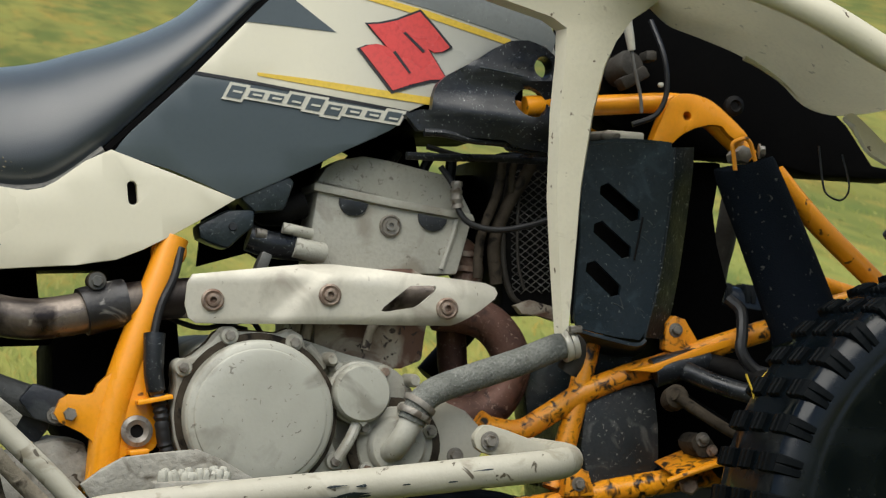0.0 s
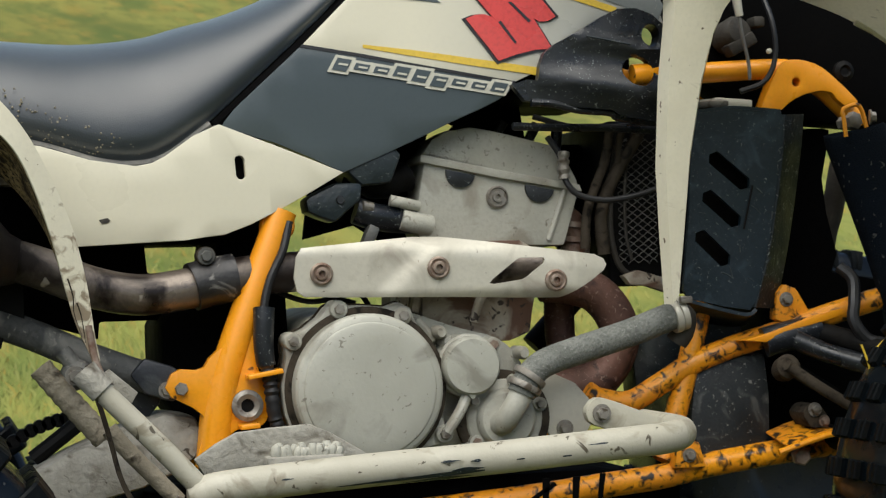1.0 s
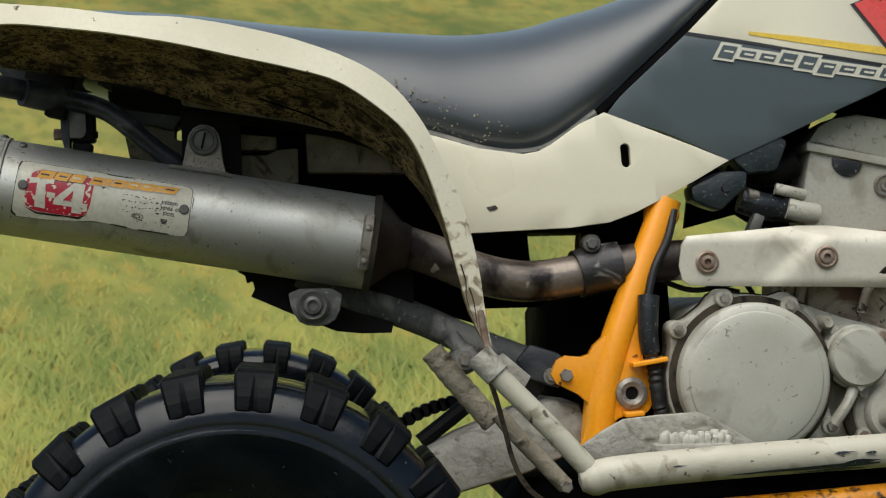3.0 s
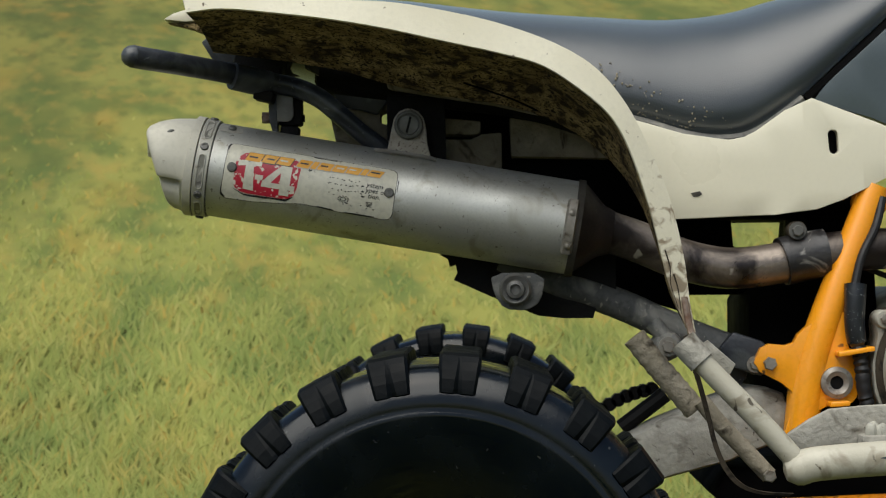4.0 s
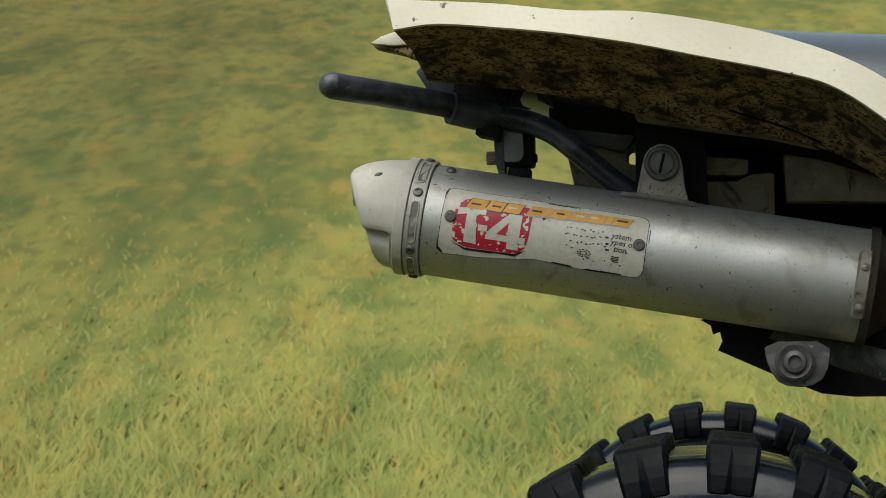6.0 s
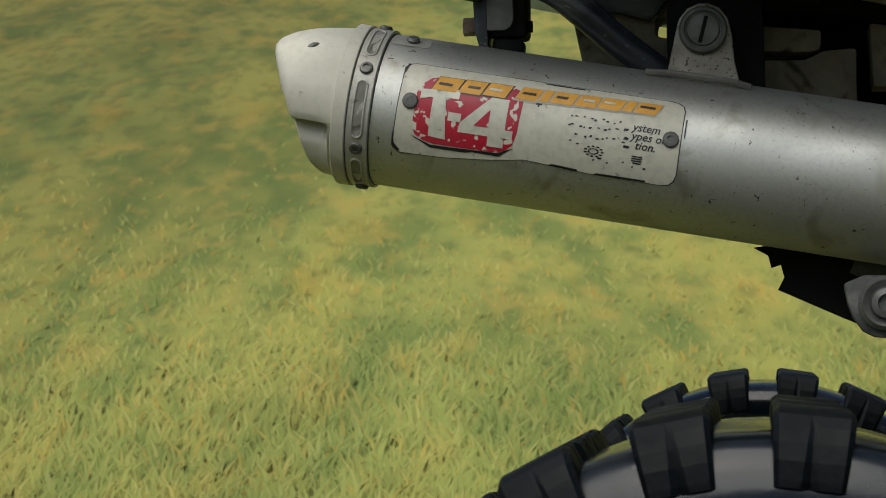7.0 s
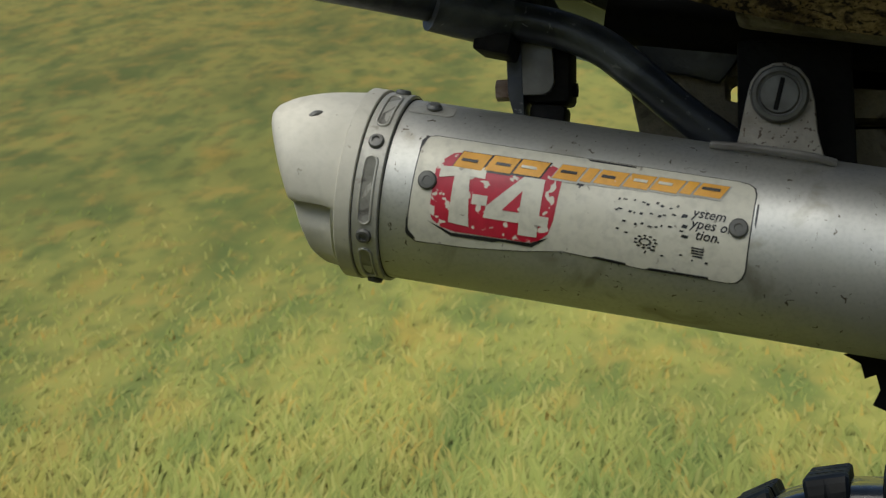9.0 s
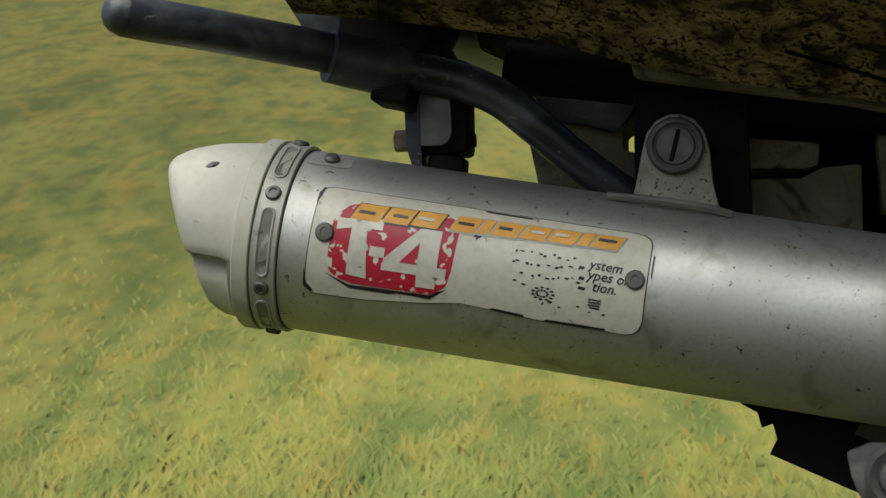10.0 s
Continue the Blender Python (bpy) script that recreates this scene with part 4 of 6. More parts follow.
part("label_field", wrap([(.0535, 12), (.056, 18), (.061, 23.5), (.066, 25), (.113, 25), (.1175, 23), (.1195, 18), (.1185, -8), (.1165, -17), (.112, -22), (.107, -24), (.068, -24.5), (.060, -22.5), (.0555, -19), (.0535, -14)], .0006), red_worn, lab, "worn red field")
part("label_edge", wrap([(.053, -20), (.066, -25.5), (.108, -24.2), (.117, -19), (.109, -26.6), (.092, -26.2), (.088, -27.4), (.066, -27.6)], .0007), black_sticker, lab)
for o in ([(.056, 14), (.080, 17), (.080, 10), (.072, 10), (.075, -20), (.064, -19), (.064, 9), (.056, 7)], [(.075, 0), (.083, 0), (.083, -6), (.075, -6)],
          [(.100, 15), (.111, 15), (.111, -7), (.116, -7), (.116, -13), (.111, -13), (.111, -20), (.101, -20), (.101, -13), (.082, -13), (.083, -6)]):
    part("label_shape", wrap(o, .0009), plate_white, lab)
part("label_shape", wrap([(.1005, 6), (.1005, -6.8), (.0915, -6.8)], .0012), red_worn, lab)
x0 = .0620
for k, wide in enumerate((.0165, .0150, .0155, .0050, .0140, .0070, .0150, .0140, .0150, .0070, .0150)):
    if k == 3:
        x0 += wide
        continue
    b, tall, lean = 14.8 + (x0 - .062) * 40, 10.6 - (x0 - .062) * 16, .0040
    w = wide - .0014
    part("label_bar", wrap([(x0 - .0010, b - 1.2), (x0 + w + .0004, b - 1.4), (x0 + w + .0010 + lean, b + tall + .5), (x0 - .0004 + lean, b + tall + .5)], .0008), black_sticker if k < 3 else band_metal, lab)
    part("label_bar", wrap([(x0, b), (x0 + w, b - .2), (x0 + w + lean, b + tall), (x0 + lean, b + tall)], .0011), orange_sticker, lab)
    if w > .008:
        part("label_notch", wrap([(x0 + (.0052 if k % 2 else .0036), b + 4.2), (x0 + w - (.0005 if k % 3 == 1 else .0030), b + 4.1), (x0 + w - (.0002 if k % 3 == 1 else .0024), b + 5.9), (x0 + (.0058 if k % 2 else .0042), b + 6.0)], .0014), plate_white if k in (2, 7, 8) else black_sticker, lab)
    x0 += wide


def label_words(body, h0, a0, size):
    """Printed words on the label, leaning, laid round the canister."""
    cu = bpy.data.curves.new("words", "FONT")
    cu.body, cu.size, cu.shear, cu.resolution_u = body, size, 0.25, 2
    cu.offset = 0.00008
    ob = bpy.data.objects.new("words", cu)
    me = bpy.data.meshes.new_from_object(ob)
    bm = bmesh.new()
    bm.from_mesh(me)
    bpy.data.objects.remove(ob)
    bpy.data.curves.remove(cu)
    bpy.data.meshes.remove(me)
    for v in bm.verts:
        pt, nn = on_muffler(h0 + v.co.x, a0 - 18 * v.co.x + math.degrees(v.co.y / R))
        v.co = pt + nn * .0009
    return bm


for body, h0, a0 in (("ystem", .1875, 6.6), ("ypes of", .1875, .3), ("tion.", .1905, -6.2)):
    part("printed_word", label_words(body, h0, a0, .0070), black_sticker, lab, smooth=False)
# the rest of the small print is rubbed down to specks
speck = random.Random(9)
prints = [(.127, 15.4, .0035, .5), (.1283, 14.4, .0008, .9), (.1825, 6.4, .0026, .7), (.1832, .2, .0026, .8), (.1836, -5.6, .0034, .7), (.1895, -11.4, .0062, .25), (.1895, -13.0, .0062, .25), (.1895, -14.6, .0062, .25), (.1905, -16.2, .005, .25)]
for row_a, h0, h1, count in ((11.0, .148, .182, 9), (5.2, .146, .184, 10), (-1.6, .153, .184, 8), (-8.0, .150, .156, 2), (-17.5, .162, .200, 6)):
    for k in range(count):
        prints.append((h0 + (h1 - h0) * (k + speck.random() * .8) / count, row_a - 18 * (h1 - h0) * k / count + speck.uniform(-1.3, 1.3), speck.uniform(.0007, .0022), speck.uniform(.2, .55)))
for k in range(11):
    q = 2 * math.pi * k / 11
    prints.append((.1655 + .0052 * math.cos(q), -12.2 + 3.6 * math.sin(q), .0016, .3))
    prints.append((.1655 + .0028 * math.cos(q), -12.2 + 1.9 * math.sin(q), .0010, .25))
for h0, a0, w, tall in prints:
    part("print_bar", wrap([(h0, a0 - tall), (h0 + w, a0 - tall - .3), (h0 + w + .0006, a0 + tall), (h0 + .0006, a0 + tall + .3)], .0007), black_sticker, lab)
for o in ([(.0425, 29), (.0445, 33), (.0455, 33), (.0440, 26), (.0425, 22)], [(.0415, -18), (.0415, -30), (.0455, -34), (.047, -33), (.043, -28)], [(.13, 33.2), (.155, 33), (.155, 32), (.131, 32.2)],
          [(.140, -27), (.158, -28.5), (.158, -27), (.142, -25.8)], [(.168, -29), (.20, -28.8), (.20, -27.6), (.170, -27.6)], [(.2185, 20), (.2195, 20), (.2195, 5), (.2188, 8)]):
    part("label_scratch", wrap(o, .0007), black_sticker, lab)
for h0, a0 in ((.0502, 4), (.2114, 4)):
    p, nrm = on_muffler(h0, a0)
    part("rivet", lathe([(0, 0), (.0050, .0006), (.0050, .0016), (.0042, .0024), (.0022, .0026), (.002, .0021), (0, .0021)], p, nrm, 18), rivet_grey, lab)
# clamp strap at the front of the canister
p, nrm = on_muffler(mlen - .006, 5)
strap = []
for s in range(9):
    a = -32 + 62 * s / 8
    row = []
    for dh, lf in ((-.006, .002), (-.004, .0065), (.004, .0065), (.006, .002)):
        pt, nn = on_muffler(mlen - .006 + dh, a)
        row.append(pt + nn * lf)
    strap.append(row)
part("clamp", loft(strap), steel, muffler)
for ang in (14, -22):
    p, nrm = on_muffler(mlen - .006, ang)
    part("rivet", lathe([(0, 0), (.0035, .006), (.0035, .008), (0, .010)], p, nrm, 14), steel, muffler)

part("mid_pipe", tube([(.135, -.18, .572), (.165, -.178, .568), (.202, -.175, .556), (.249, -.17, .537), (.296, -.165, .528), (.344, -.16, .532), (.386, -.155, .541), (.46, -.15, .547), (.6, -.15, .548),
                       (.74, -.15, .545)], .0215, 20, 6), pipe_burnt, quad, "heat-stained exhaust pipe")
clampm = tube([(.352, -.160, .534), (.366, -.158, .5375), (.384, -.156, .541), (.398, -.155, .543)], .0255, 20, 3)
clamp = part("pipe_clamp", clampm, pipe_silver, quad)
part("clamp_lug", lathe([(0, -.012), (.010, -.012), (.010, .012), (0, .012)], (.366, -.165, .566), seg=18), dark_mud, clamp)
bolt(clamp, (.366, -.177, .566), .0062, .005, material=rivet_grey)
part("collar", lathe([(0, .004), (.0225, .004), (.027, -.008), (.038, -.020), (.0465, -.030), (.0465, -.034), (0, -.034)], (.170, -.182, .566), mdir, 40), scorched, quad, "scorched brown muffler inlet cone")
part("header_pipe", tube([(.75, -.115, .528), (.784, -.112, .524), (.815, -.11, .512), (.836, -.11, .485), (.839, -.11, .455), (.821, -.11, .423), (.793, -.11, .408), (.755, -.11, .407)], .0225, 20), pipe_rust, quad, "rusty curved header pipe")
part("header_pipe", tube([(.775, -.06, .56), (.784, -.06, .52), (.785, -.06, .488), (.787, -.06, .456), (.80, -.065, .425), (.83, -.07, .405)], .0175, 18), pipe_rust, quad)

# ---------------------------------------------------------------- frame tubes
frame_ob = part("frame", tube([(.450, -.158, .612), (.434, -.160, .57), (.410, -.163, .511), (.394, -.165, .470), (.382, -.165, .434), (.374, -.165, .400), (.368, -.165, .345)], .0160, 18, r_end=.0185), orange_paint, quad,
                "orange painted tubular steel frame with mud splashes")
part("tube_end", lathe([(0, -.01), (.0185, -.01), (.0185, .003), (.0165, .006), (.010, .008), (0, .008)], (.4445, -.158, .5965), (0, -1, .12), 28), orange_paint, frame_ob)
gus = part("gusset", plate(rounded([(0.317, 0.425), (0.329, 0.45), (0.359, 0.447), (0.367, 0.462), (0.4, 0.483), (0.413, 0.486), (0.415, 0.461), (0.418, 0.443), (0.429, 0.422), (0.429, 0.403), (0.423, 0.389), (0.41, 0.384), (0.397, 0.386), (0.378, 0.375), (0.365, 0.366), (0.352, 0.354), (0.35, 0.356), (0.356, 0.375), (0.361, 0.387), (0.357, 0.404)], 1),
                          -.176, -.160, bevel=.004), orange_paint, frame_ob, "orange frame gusset plate")
bolt(gus, (0.336, -.176, 0.429), .0072, .006, washer=False)
part("axle_ring", lathe([(.007, -.004), (.007, .004), (.012, .006), (.0165, .004), (.0165, -.004)], (0.404, -.178, 0.409), seg=28), steel, gus)
part("hole_backing", lathe([(0, 0), (.008, 0), (.008, .001), (0, .001)], (0.404, -.1775, 0.409), seg=16), dark_part, gus)
part("tab", block((0.403, -.20, 0.439), (0.44, -.165, 0.444), .001, turn=-9), orange_paint, gus)
part("tab", block((0.394, -.20, 0.3855), (0.414, -.165, 0.3905), .001, turn=-4), orange_paint, gus)
T = lambda pts, r=.0155, m=None, n=5: part("tube", tube(pts, r, 16, n), m or orange_paint, frame_ob)
T([(.868, -.13, .757), (.90, -.13, .757), (.94, -.13, .76), (1.02, -.13, .764), (1.053, -.13, .762), (1.085, -.13, .745), (1.112, -.13, .722), (1.135, -.13, .70)], .0118)
part("gusset", plate(rounded([(1.003, .712), (1.010, .729), (1.019, .749), (1.027, .765), (1.039, .773), (1.058, .773), (1.078, .767), (1.094, .755), (1.116, .735), (1.128, .722), (1.110, .718), (1.098, .727), (1.093, .735), (1.080, .737), (1.062, .734), (1.043, .726), (1.026, .712)], 1), -.150, -.128, bevel=.003,
                           holes=[[(1.049 + .005 * math.cos(a), .747 + .005 * math.sin(a)) for a in (2 * math.pi * k / 12 for k in range(12))]]), orange_paint, frame_ob)
T([(1.15, -.165, .68), (1.20, -.17, .62), (1.285, -.18, .535)], .0125)
T([(1.19, -.12, .575), (1.215, -.12, .555), (1.275, -.12, .535)], .011)
T([(1.14, -.19, .508), (1.2, -.2, .525), (1.29, -.22, .548)], .010)
T([(.785, -.15, .405), (.802, -.15, .396), (.835, -.15, .392), (.87, -.149, .409), (.907, -.148, .429), (.955, -.15, .447), (1.01, -.155, .462), (1.065, -.17, .480), (1.145, -.18, .502)], .0128, orange_muddy)
T([(.935, -.135, .52), (.925, -.14, .486), (.903, -.146, .416), (.881, -.148, .347), (.876, -.149, .333), (.872, -.15, .325)], .0125, orange_muddy)
T([(.30, -.155, .272), (.50, -.155, .280), (.694, -.155, .292), (.804, -.155, .302), (.869, -.155, .308), (.93, -.157, .319), (1.05, -.16, .333), (1.10, -.16, .335)], .014, orange_muddy)
T([(.30, .15, .315), (.50, .15, .33), (.74, .15, .338), (.88, .155, .322), (1.05, .16, .333)], .017, orange_muddy)
T([(.80, .13, .757), (.94, .13, .76), (1.053, .13, .762), (1.12, .13, .71)], .0118)
T([(.838, -.186, .752), (.85, -.186, .753), (.88, -.186, .754)], .0115)
arm_bk = part("arm_bracket", plate([(1.005, .478), (1.008, .508), (1.018, .517), (1.032, .512), (1.045, .49), (1.06, .474), (1.055, .468), (1.02, .472)], -.168, -.150, bevel=.003), orange_muddy, frame_ob)
bolt(arm_bk, (1.019, -.168, .500), .0056, .005)
part("arm_flange", plate([(.957, .456), (.985, .462), (1.05, .482), (1.085, .49), (1.085, .482), (1.05, .472), (.985, .453)], -.185, -.16, bevel=.002), orange_paint, frame_ob)
low_bk = part("lower_bracket", plate([(.875, .318), (.878, .345), (.890, .352), (.905, .345), (.912, .318)], -.18, -.15, bevel=.003), orange_muddy, frame_ob)
bolt(low_bk, (.892, -.18, .332), .0054, .005)
step = part("step_bracket", sheet([[(.995, -.21, .338), (1.02, -.21, .345), (1.05, -.21, .352), (1.066, -.21, .348)], [(.997, -.15, .349), (1.02, -.15, .357), (1.043, -.15, .362), (1.064, -.15, .352)]], .002, 3), orange_muddy, frame_ob)
# dark discs laid on the sheet, standing in for three shaded holes
for x, z in ((1.010, .3465), (1.024, .351), (1.037, .3545)):
    part("hole_disc", lathe([(0, 0), (.0036, 0), (.0036, .0016), (0, .0016)], (x, -.182, z), (-.22, 0, 1), 12), dark_part, step)
part("step_edge", tube([(.985, -.212, .333), (1.02, -.212, .343), (1.05, -.212, .350), (1.066, -.212, .346)], .0035, 8), orange_paint, step)
part("tube_stub", tube([(.836, -.15, .751), (.85, -.15, .748), (.866, -.148, .752), (.872, -.146, .757)], .0125, 18, 4), orange_paint, frame_ob)
part("stub_ring", lathe([(.009, -.002), (.0135, -.002), (.0135, .002), (.009, .002)], (.868, -.148, .753), (1, 0, .35), 22), orange_paint, frame_ob)

# ---------------------------------------------------------------- wheels
def lug_mesh(name, w, profile, cleft=0.0, smooth_from=99):
    """A tread lug: profile of (across, radius, share of the width w round the tyre), sunk into the carcass.
    From the profile's point smooth_from on, cleft deepens a groove down the middle of its flank."""
    rings = []
    n = len(profile)
    for i, (y, r, f) in enumerate(profile):
        a, b = profile[max(i - 1, 0)], profile[min(i + 1, n - 1)]
        d = Vector((b[0] - a[0], b[1] - a[1])).normalized()
        inn = Vector((d.y, -d.x))
        if inn.y > 0 or (abs(inn.y) < .3 and inn.x * y > 0):
            inn = -inn
        q = Vector((y, r)) + inn * .020
        half = w * f / 2
        e = .14 * half
        deep = cleft * min(1.0, max(0.0, (i - smooth_from + 1) / (n - smooth_from)))
        g = half * (.10 + .22 * max(0.0, (i - smooth_from) / max(1, n - smooth_from)))
        mid = Vector((y, r)) + inn * deep
        rings.append([(-half, y + inn.x * .0022, r + inn.y * .0022), (-half + e, y, r), (-g, y, r), (0, mid.x, mid.y), (g, y, r), (half - e, y, r), (half, y + inn.x * .0022, r + inn.y * .0022), (half, q.x, q.y), (-half, q.x, q.y)])
    bm = loft(rings)
    bmesh.ops.recalc_face_normals(bm, faces=bm.faces)
    me = bpy.data.meshes.new(name)
    bm.to_mesh(me)
    bm.free()
    me.materials.append(lug_rubber)
    return me


def lug_top(y0, y1, r, s=1):
    """The top of a lug across the tyre, with two fine grooves cut along the tread."""
    pts = [(y0, r - .0012, .92)]
    for f in (.34, .70):
        y = y0 + (y1 - y0) * f
        pts += [(y - s * .0022, r, 1), (y - s * .0010, r - .0030, .98), (y + s * .0010, r - .0030, .98), (y + s * .0022, r, 1)]
    return pts + [(y1, r - .0008, 1)]


def wheel(at, R, width, lugs, name, side, rim_r, phase=0.0, h=.019, fill=.56):
    """A knobbly tyre on its rim; side is -1 where the outer face looks towards -y."""
    rc = R - h
    hw = width / 2
    prof = [(rim_r, -hw * .70), (rim_r + .010, -hw * .76), (rim_r + .022, -hw * .86), (rc - .074, -hw * .945), (rc - .056, -hw * .99), (rc - .043, -hw * 1.014), (rc - .039, -hw * 1.012), (rc - .0365, -hw * 1.000), (rc - .034, -hw * 1.004),
            (rc - .026, -hw * .992), (rc - .017, -hw * .968), (rc - .009, -hw * .925), (rc - .003, -hw * .855), (rc, -hw * .74), (rc + .001, -hw * .4)]
    prof = prof + [(r, -y) for r, y in reversed(prof)]
    w = part(name, lathe(prof, at, (0, 1, 0), 96), rubber, quad, "knobbly black rubber tyre with wet lugs", angle=70)
    wdt = 2 * math.pi * R / lugs * fill
    meshes = [lug_mesh("lug", wdt, lug_top(-hw * .20, hw * .20, rc + h))]
    for s in (1, -1):
        top = lug_top(s * hw * .40, s * hw * .80, rc + h, s)
        meshes.append(lug_mesh("lug", wdt, top + [(s * hw * .880, rc + h - .0030, 1), (s * hw * .925, rc + .004, .97), (s * hw * .962, rc - .003, .94), (s * hw * .990, rc - .011, .90), (s * hw * 1.004, rc - .019, .86), (s * hw * 1.008, rc - .0225, .84)], .0026, len(top) + 1))
    at = Vector(at)
    for k in range(lugs):
        b = 2 * math.pi * (k + phase) / lugs
        for me in meshes:
            o = new("lug", me)
            o.parent = w
            o.matrix_basis = Matrix.Translation(at) @ Matrix.Rotation(b, 4, "Y")
    part("rim", lathe([(0, side * hw * .25), (.05, side * hw * .25), (.055, side * hw * .1), (rim_r - .025, side * hw * .2), (rim_r - .012, side * hw * .70), (rim_r + .004, side * hw * .74),
                       (rim_r + .004, -side * hw * .7), (rim_r - .02, -side * hw * .6), (.04, -side * hw * .3), (0, -side * hw * .3)], at, (0, 1, 0), 48), void_plastic_black, w)
    return w


wheel((0.0, -.455, .232), .226, .215, 22, "rear_wheel", -1, .095, .34, .0115)
wheel((0.0, .455, .232), .226, .215, 22, "rear_wheel", 1, .095, .5, .0115)
wheel((1.235, -.445, .283), .281, .14, 44, "front_wheel", -1, .12, .3, .006, .5)
wheel((1.335, .445, .283), .281, .14, 44, "front_wheel", 1, .12, .1, .006, .5)
part("rear_axle", tube([(0, -.36, .232), (0, 0, .232), (0, .36, .232)], .018, 14, smooth=False), dark_part, quad)
part("front_axle", tube([(1.235, -.40, .283), (1.2, -.2, .30), (1.22, .2, .30), (1.335, .40, .283)], .016, 12, smooth=False), dark_part, quad)

# ---------------------------------------------------------------- engine
engine = part("engine", plate(rounded([(.455, .36), (.46, .49), (.50, .508), (.58, .503), (.635, .482), (.690, .468), (.716, .43), (.722, .35), (.69, .325), (.50, .325)], 2), -.160, .14, bevel=.008), cast_grey, quad,
              "dusty grey single-cylinder engine")
part("cylinder", plate(rounded([(.600, .475), (.605, .575), (.745, .575), (.728, .505), (.722, .465), (.62, .465)], 1), -.150, .06, bevel=.004), dirty_cast, engine, "oil-stained cylinder barrel")
for k in range(4):
    part("fin", block((.608, -.154, .530 + k * .011), (.735, .05, .534 + k * .011), .001), dirty_cast, engine)
head = part("cylinder_head", plate([(.603, .596), (.617, .667), (.632, .665), (.79, .632), (.793, .622), (.776, .568), (.612, .572)], -.118, -.055, bevel=.005), cast_grey, engine, "dusty grey cylinder head")
part("head_rib", tube([(.778, -.119, .632), (.766, -.120, .60), (.757, -.119, .575)], .003, 8), cast_grey, head)
part("head_cover", plate([(.613, .672), (.618, .676), (.628, .690), (.645, .699), (.672, .703), (.70, .698), (.765, .682), (.782, .668), (.796, .640), (.794, .632), (.70, .652)], -.112, -.055, bevel=.007), pitted_grey, engine,
     "pitted grey cylinder head cover")
part("cover_flange", plate([(.611, .664), (.612, .672), (.70, .654), (.794, .636), (.797, .628), (.70, .645)], -.124, -.055, bevel=.0015), cast_grey, engine)
for x, z in ((.657, .652), (.748, .634)):
    pts = [(x + .017 * math.cos(a), z + .017 * math.sin(a)) for a in (math.pi * (1 + k / 12) - .2 for k in range(13))]
    part("cam_plug", plate(pts, -.1215, -.10, bevel=.001), black_plastic, head, "black rubber half-moon plug")
part("drain_plug", lathe([(0, 0), (.0125, 0), (.0125, .003), (.0105, .0045), (.0095, .003), (.006, .003), (.0055, .006), (.003, .006), (.0028, .003), (0, .003)], (.6985, -.118, .624), seg=30), steel, head)
part("exhaust_port", tube([(.772, -.085, .602), (.792, -.085, .595), (.80, -.085, .575), (.795, -.085, .55)], .017, 16), dirty_cast, engine)
for z in (.592, .575):
    part("port_ring", lathe([(.015, -.003), (.020, -.003), (.020, .003), (.015, .003)], (.797, -.085, z), (.1, 0, 1), 20), rusty_steel, engine)

# clutch side cover
CX, CZ = .528, .4215
flange = [(CX + r * math.cos(radians(a)), CZ + r * math.sin(radians(a))) for a, r in
          ((0, .080), (14, .084), (28, .083), (42, .086), (52, .090), (58, .098), (66, .098), (73, .089), (90, .088), (100, .090), (107, .096), (114, .095), (121, .090), (134, .090), (143, .097), (150, .098),
           (157, .091), (175, .090), (195, .090), (215, .092), (240, .092), (270, .092), (295, .090), (315, .092), (322, .102), (330, .102), (338, .090), (350, .081))]
case = part("crankcase_cover", plate(flange, -.190, -.155, bevel=.004), cast_grey, engine, "grey crankcase side cover")
part("clutch_cover", lathe([(0, -.02), (.0795, -.02), (.0795, .016), (.0785, .0195), (.0760, .0225), (.0725, .0243), (.0705, .0247), (.0695, .0262), (.067, .0272), (.05, .0280), (.03, .0285), (0, .0288)], (CX, -.192, CZ), seg=72), cover_grey, case,
     "large round grey clutch cover rubbed smooth by boots", angle=20)
# dark ring laid on top, drawing the shaded groove round the clutch cover
part("cover_groove", lathe([(.0790, 0), (.0868, 0), (.0868, .0022), (.0790, .0022)], (CX, -.192, CZ), seg=64), dark_mud, case)
part("gasket", plate([(CX + (x - CX) * 1.022, CZ + (z - CZ) * 1.022) for x, z in flange], -.160, -.156), dark_mud, case)
for x, z in ((.4515, .474), (.501, .506), (.570, .497), (.596, .437), (.611, .370)):
    boss = part("boss", lathe([(0, -.03), (.0098, -.03), (.0098, .004), (.0085, .006), (0, .006)], (x, -.190, z), seg=20), cast_grey, case)
    bolt(case, (x, -.196, z), .0058, .005, washer=False)
part("oil_line", tube([(.640, -.195, .418), (.628, -.20, .395), (.613, -.198, .372)], .006, 10), cast_grey, case)
for pts, r in (([(.600, -.186, .462), (.604, -.188, .448), (.603, -.188, .432)], .0052), ([(.606, -.18, .425), (.612, -.184, .405), (.607, -.184, .388)], .0042), ([(.590, -.17, .492), (.600, -.172, .480), (.606, -.172, .468)], .0048)):
    part("case_rib", tube(pts, r, 10), cast_grey, case)
part("drain_boss", block((.572, -.200, .338), (.612, -.17, .346), .003, turn=-6), cast_grey, case)
part("drain_boss", lathe([(0, -.02), (.007, -.02), (.007, .004), (.0055, .006), (0, .006)], (.640, -.186, .352), seg=14), cast_grey, case)
# oil filter cover
oil = part("oil_filter_cover", lathe([(0, -.03), (.034, -.03), (.034, .004), (.0315, .006), (.031, .018), (.0285, .022), (0, .024)], (.6405, -.188, .4415), seg=44), cover_grey, engine, "small round grey oil filter cover")
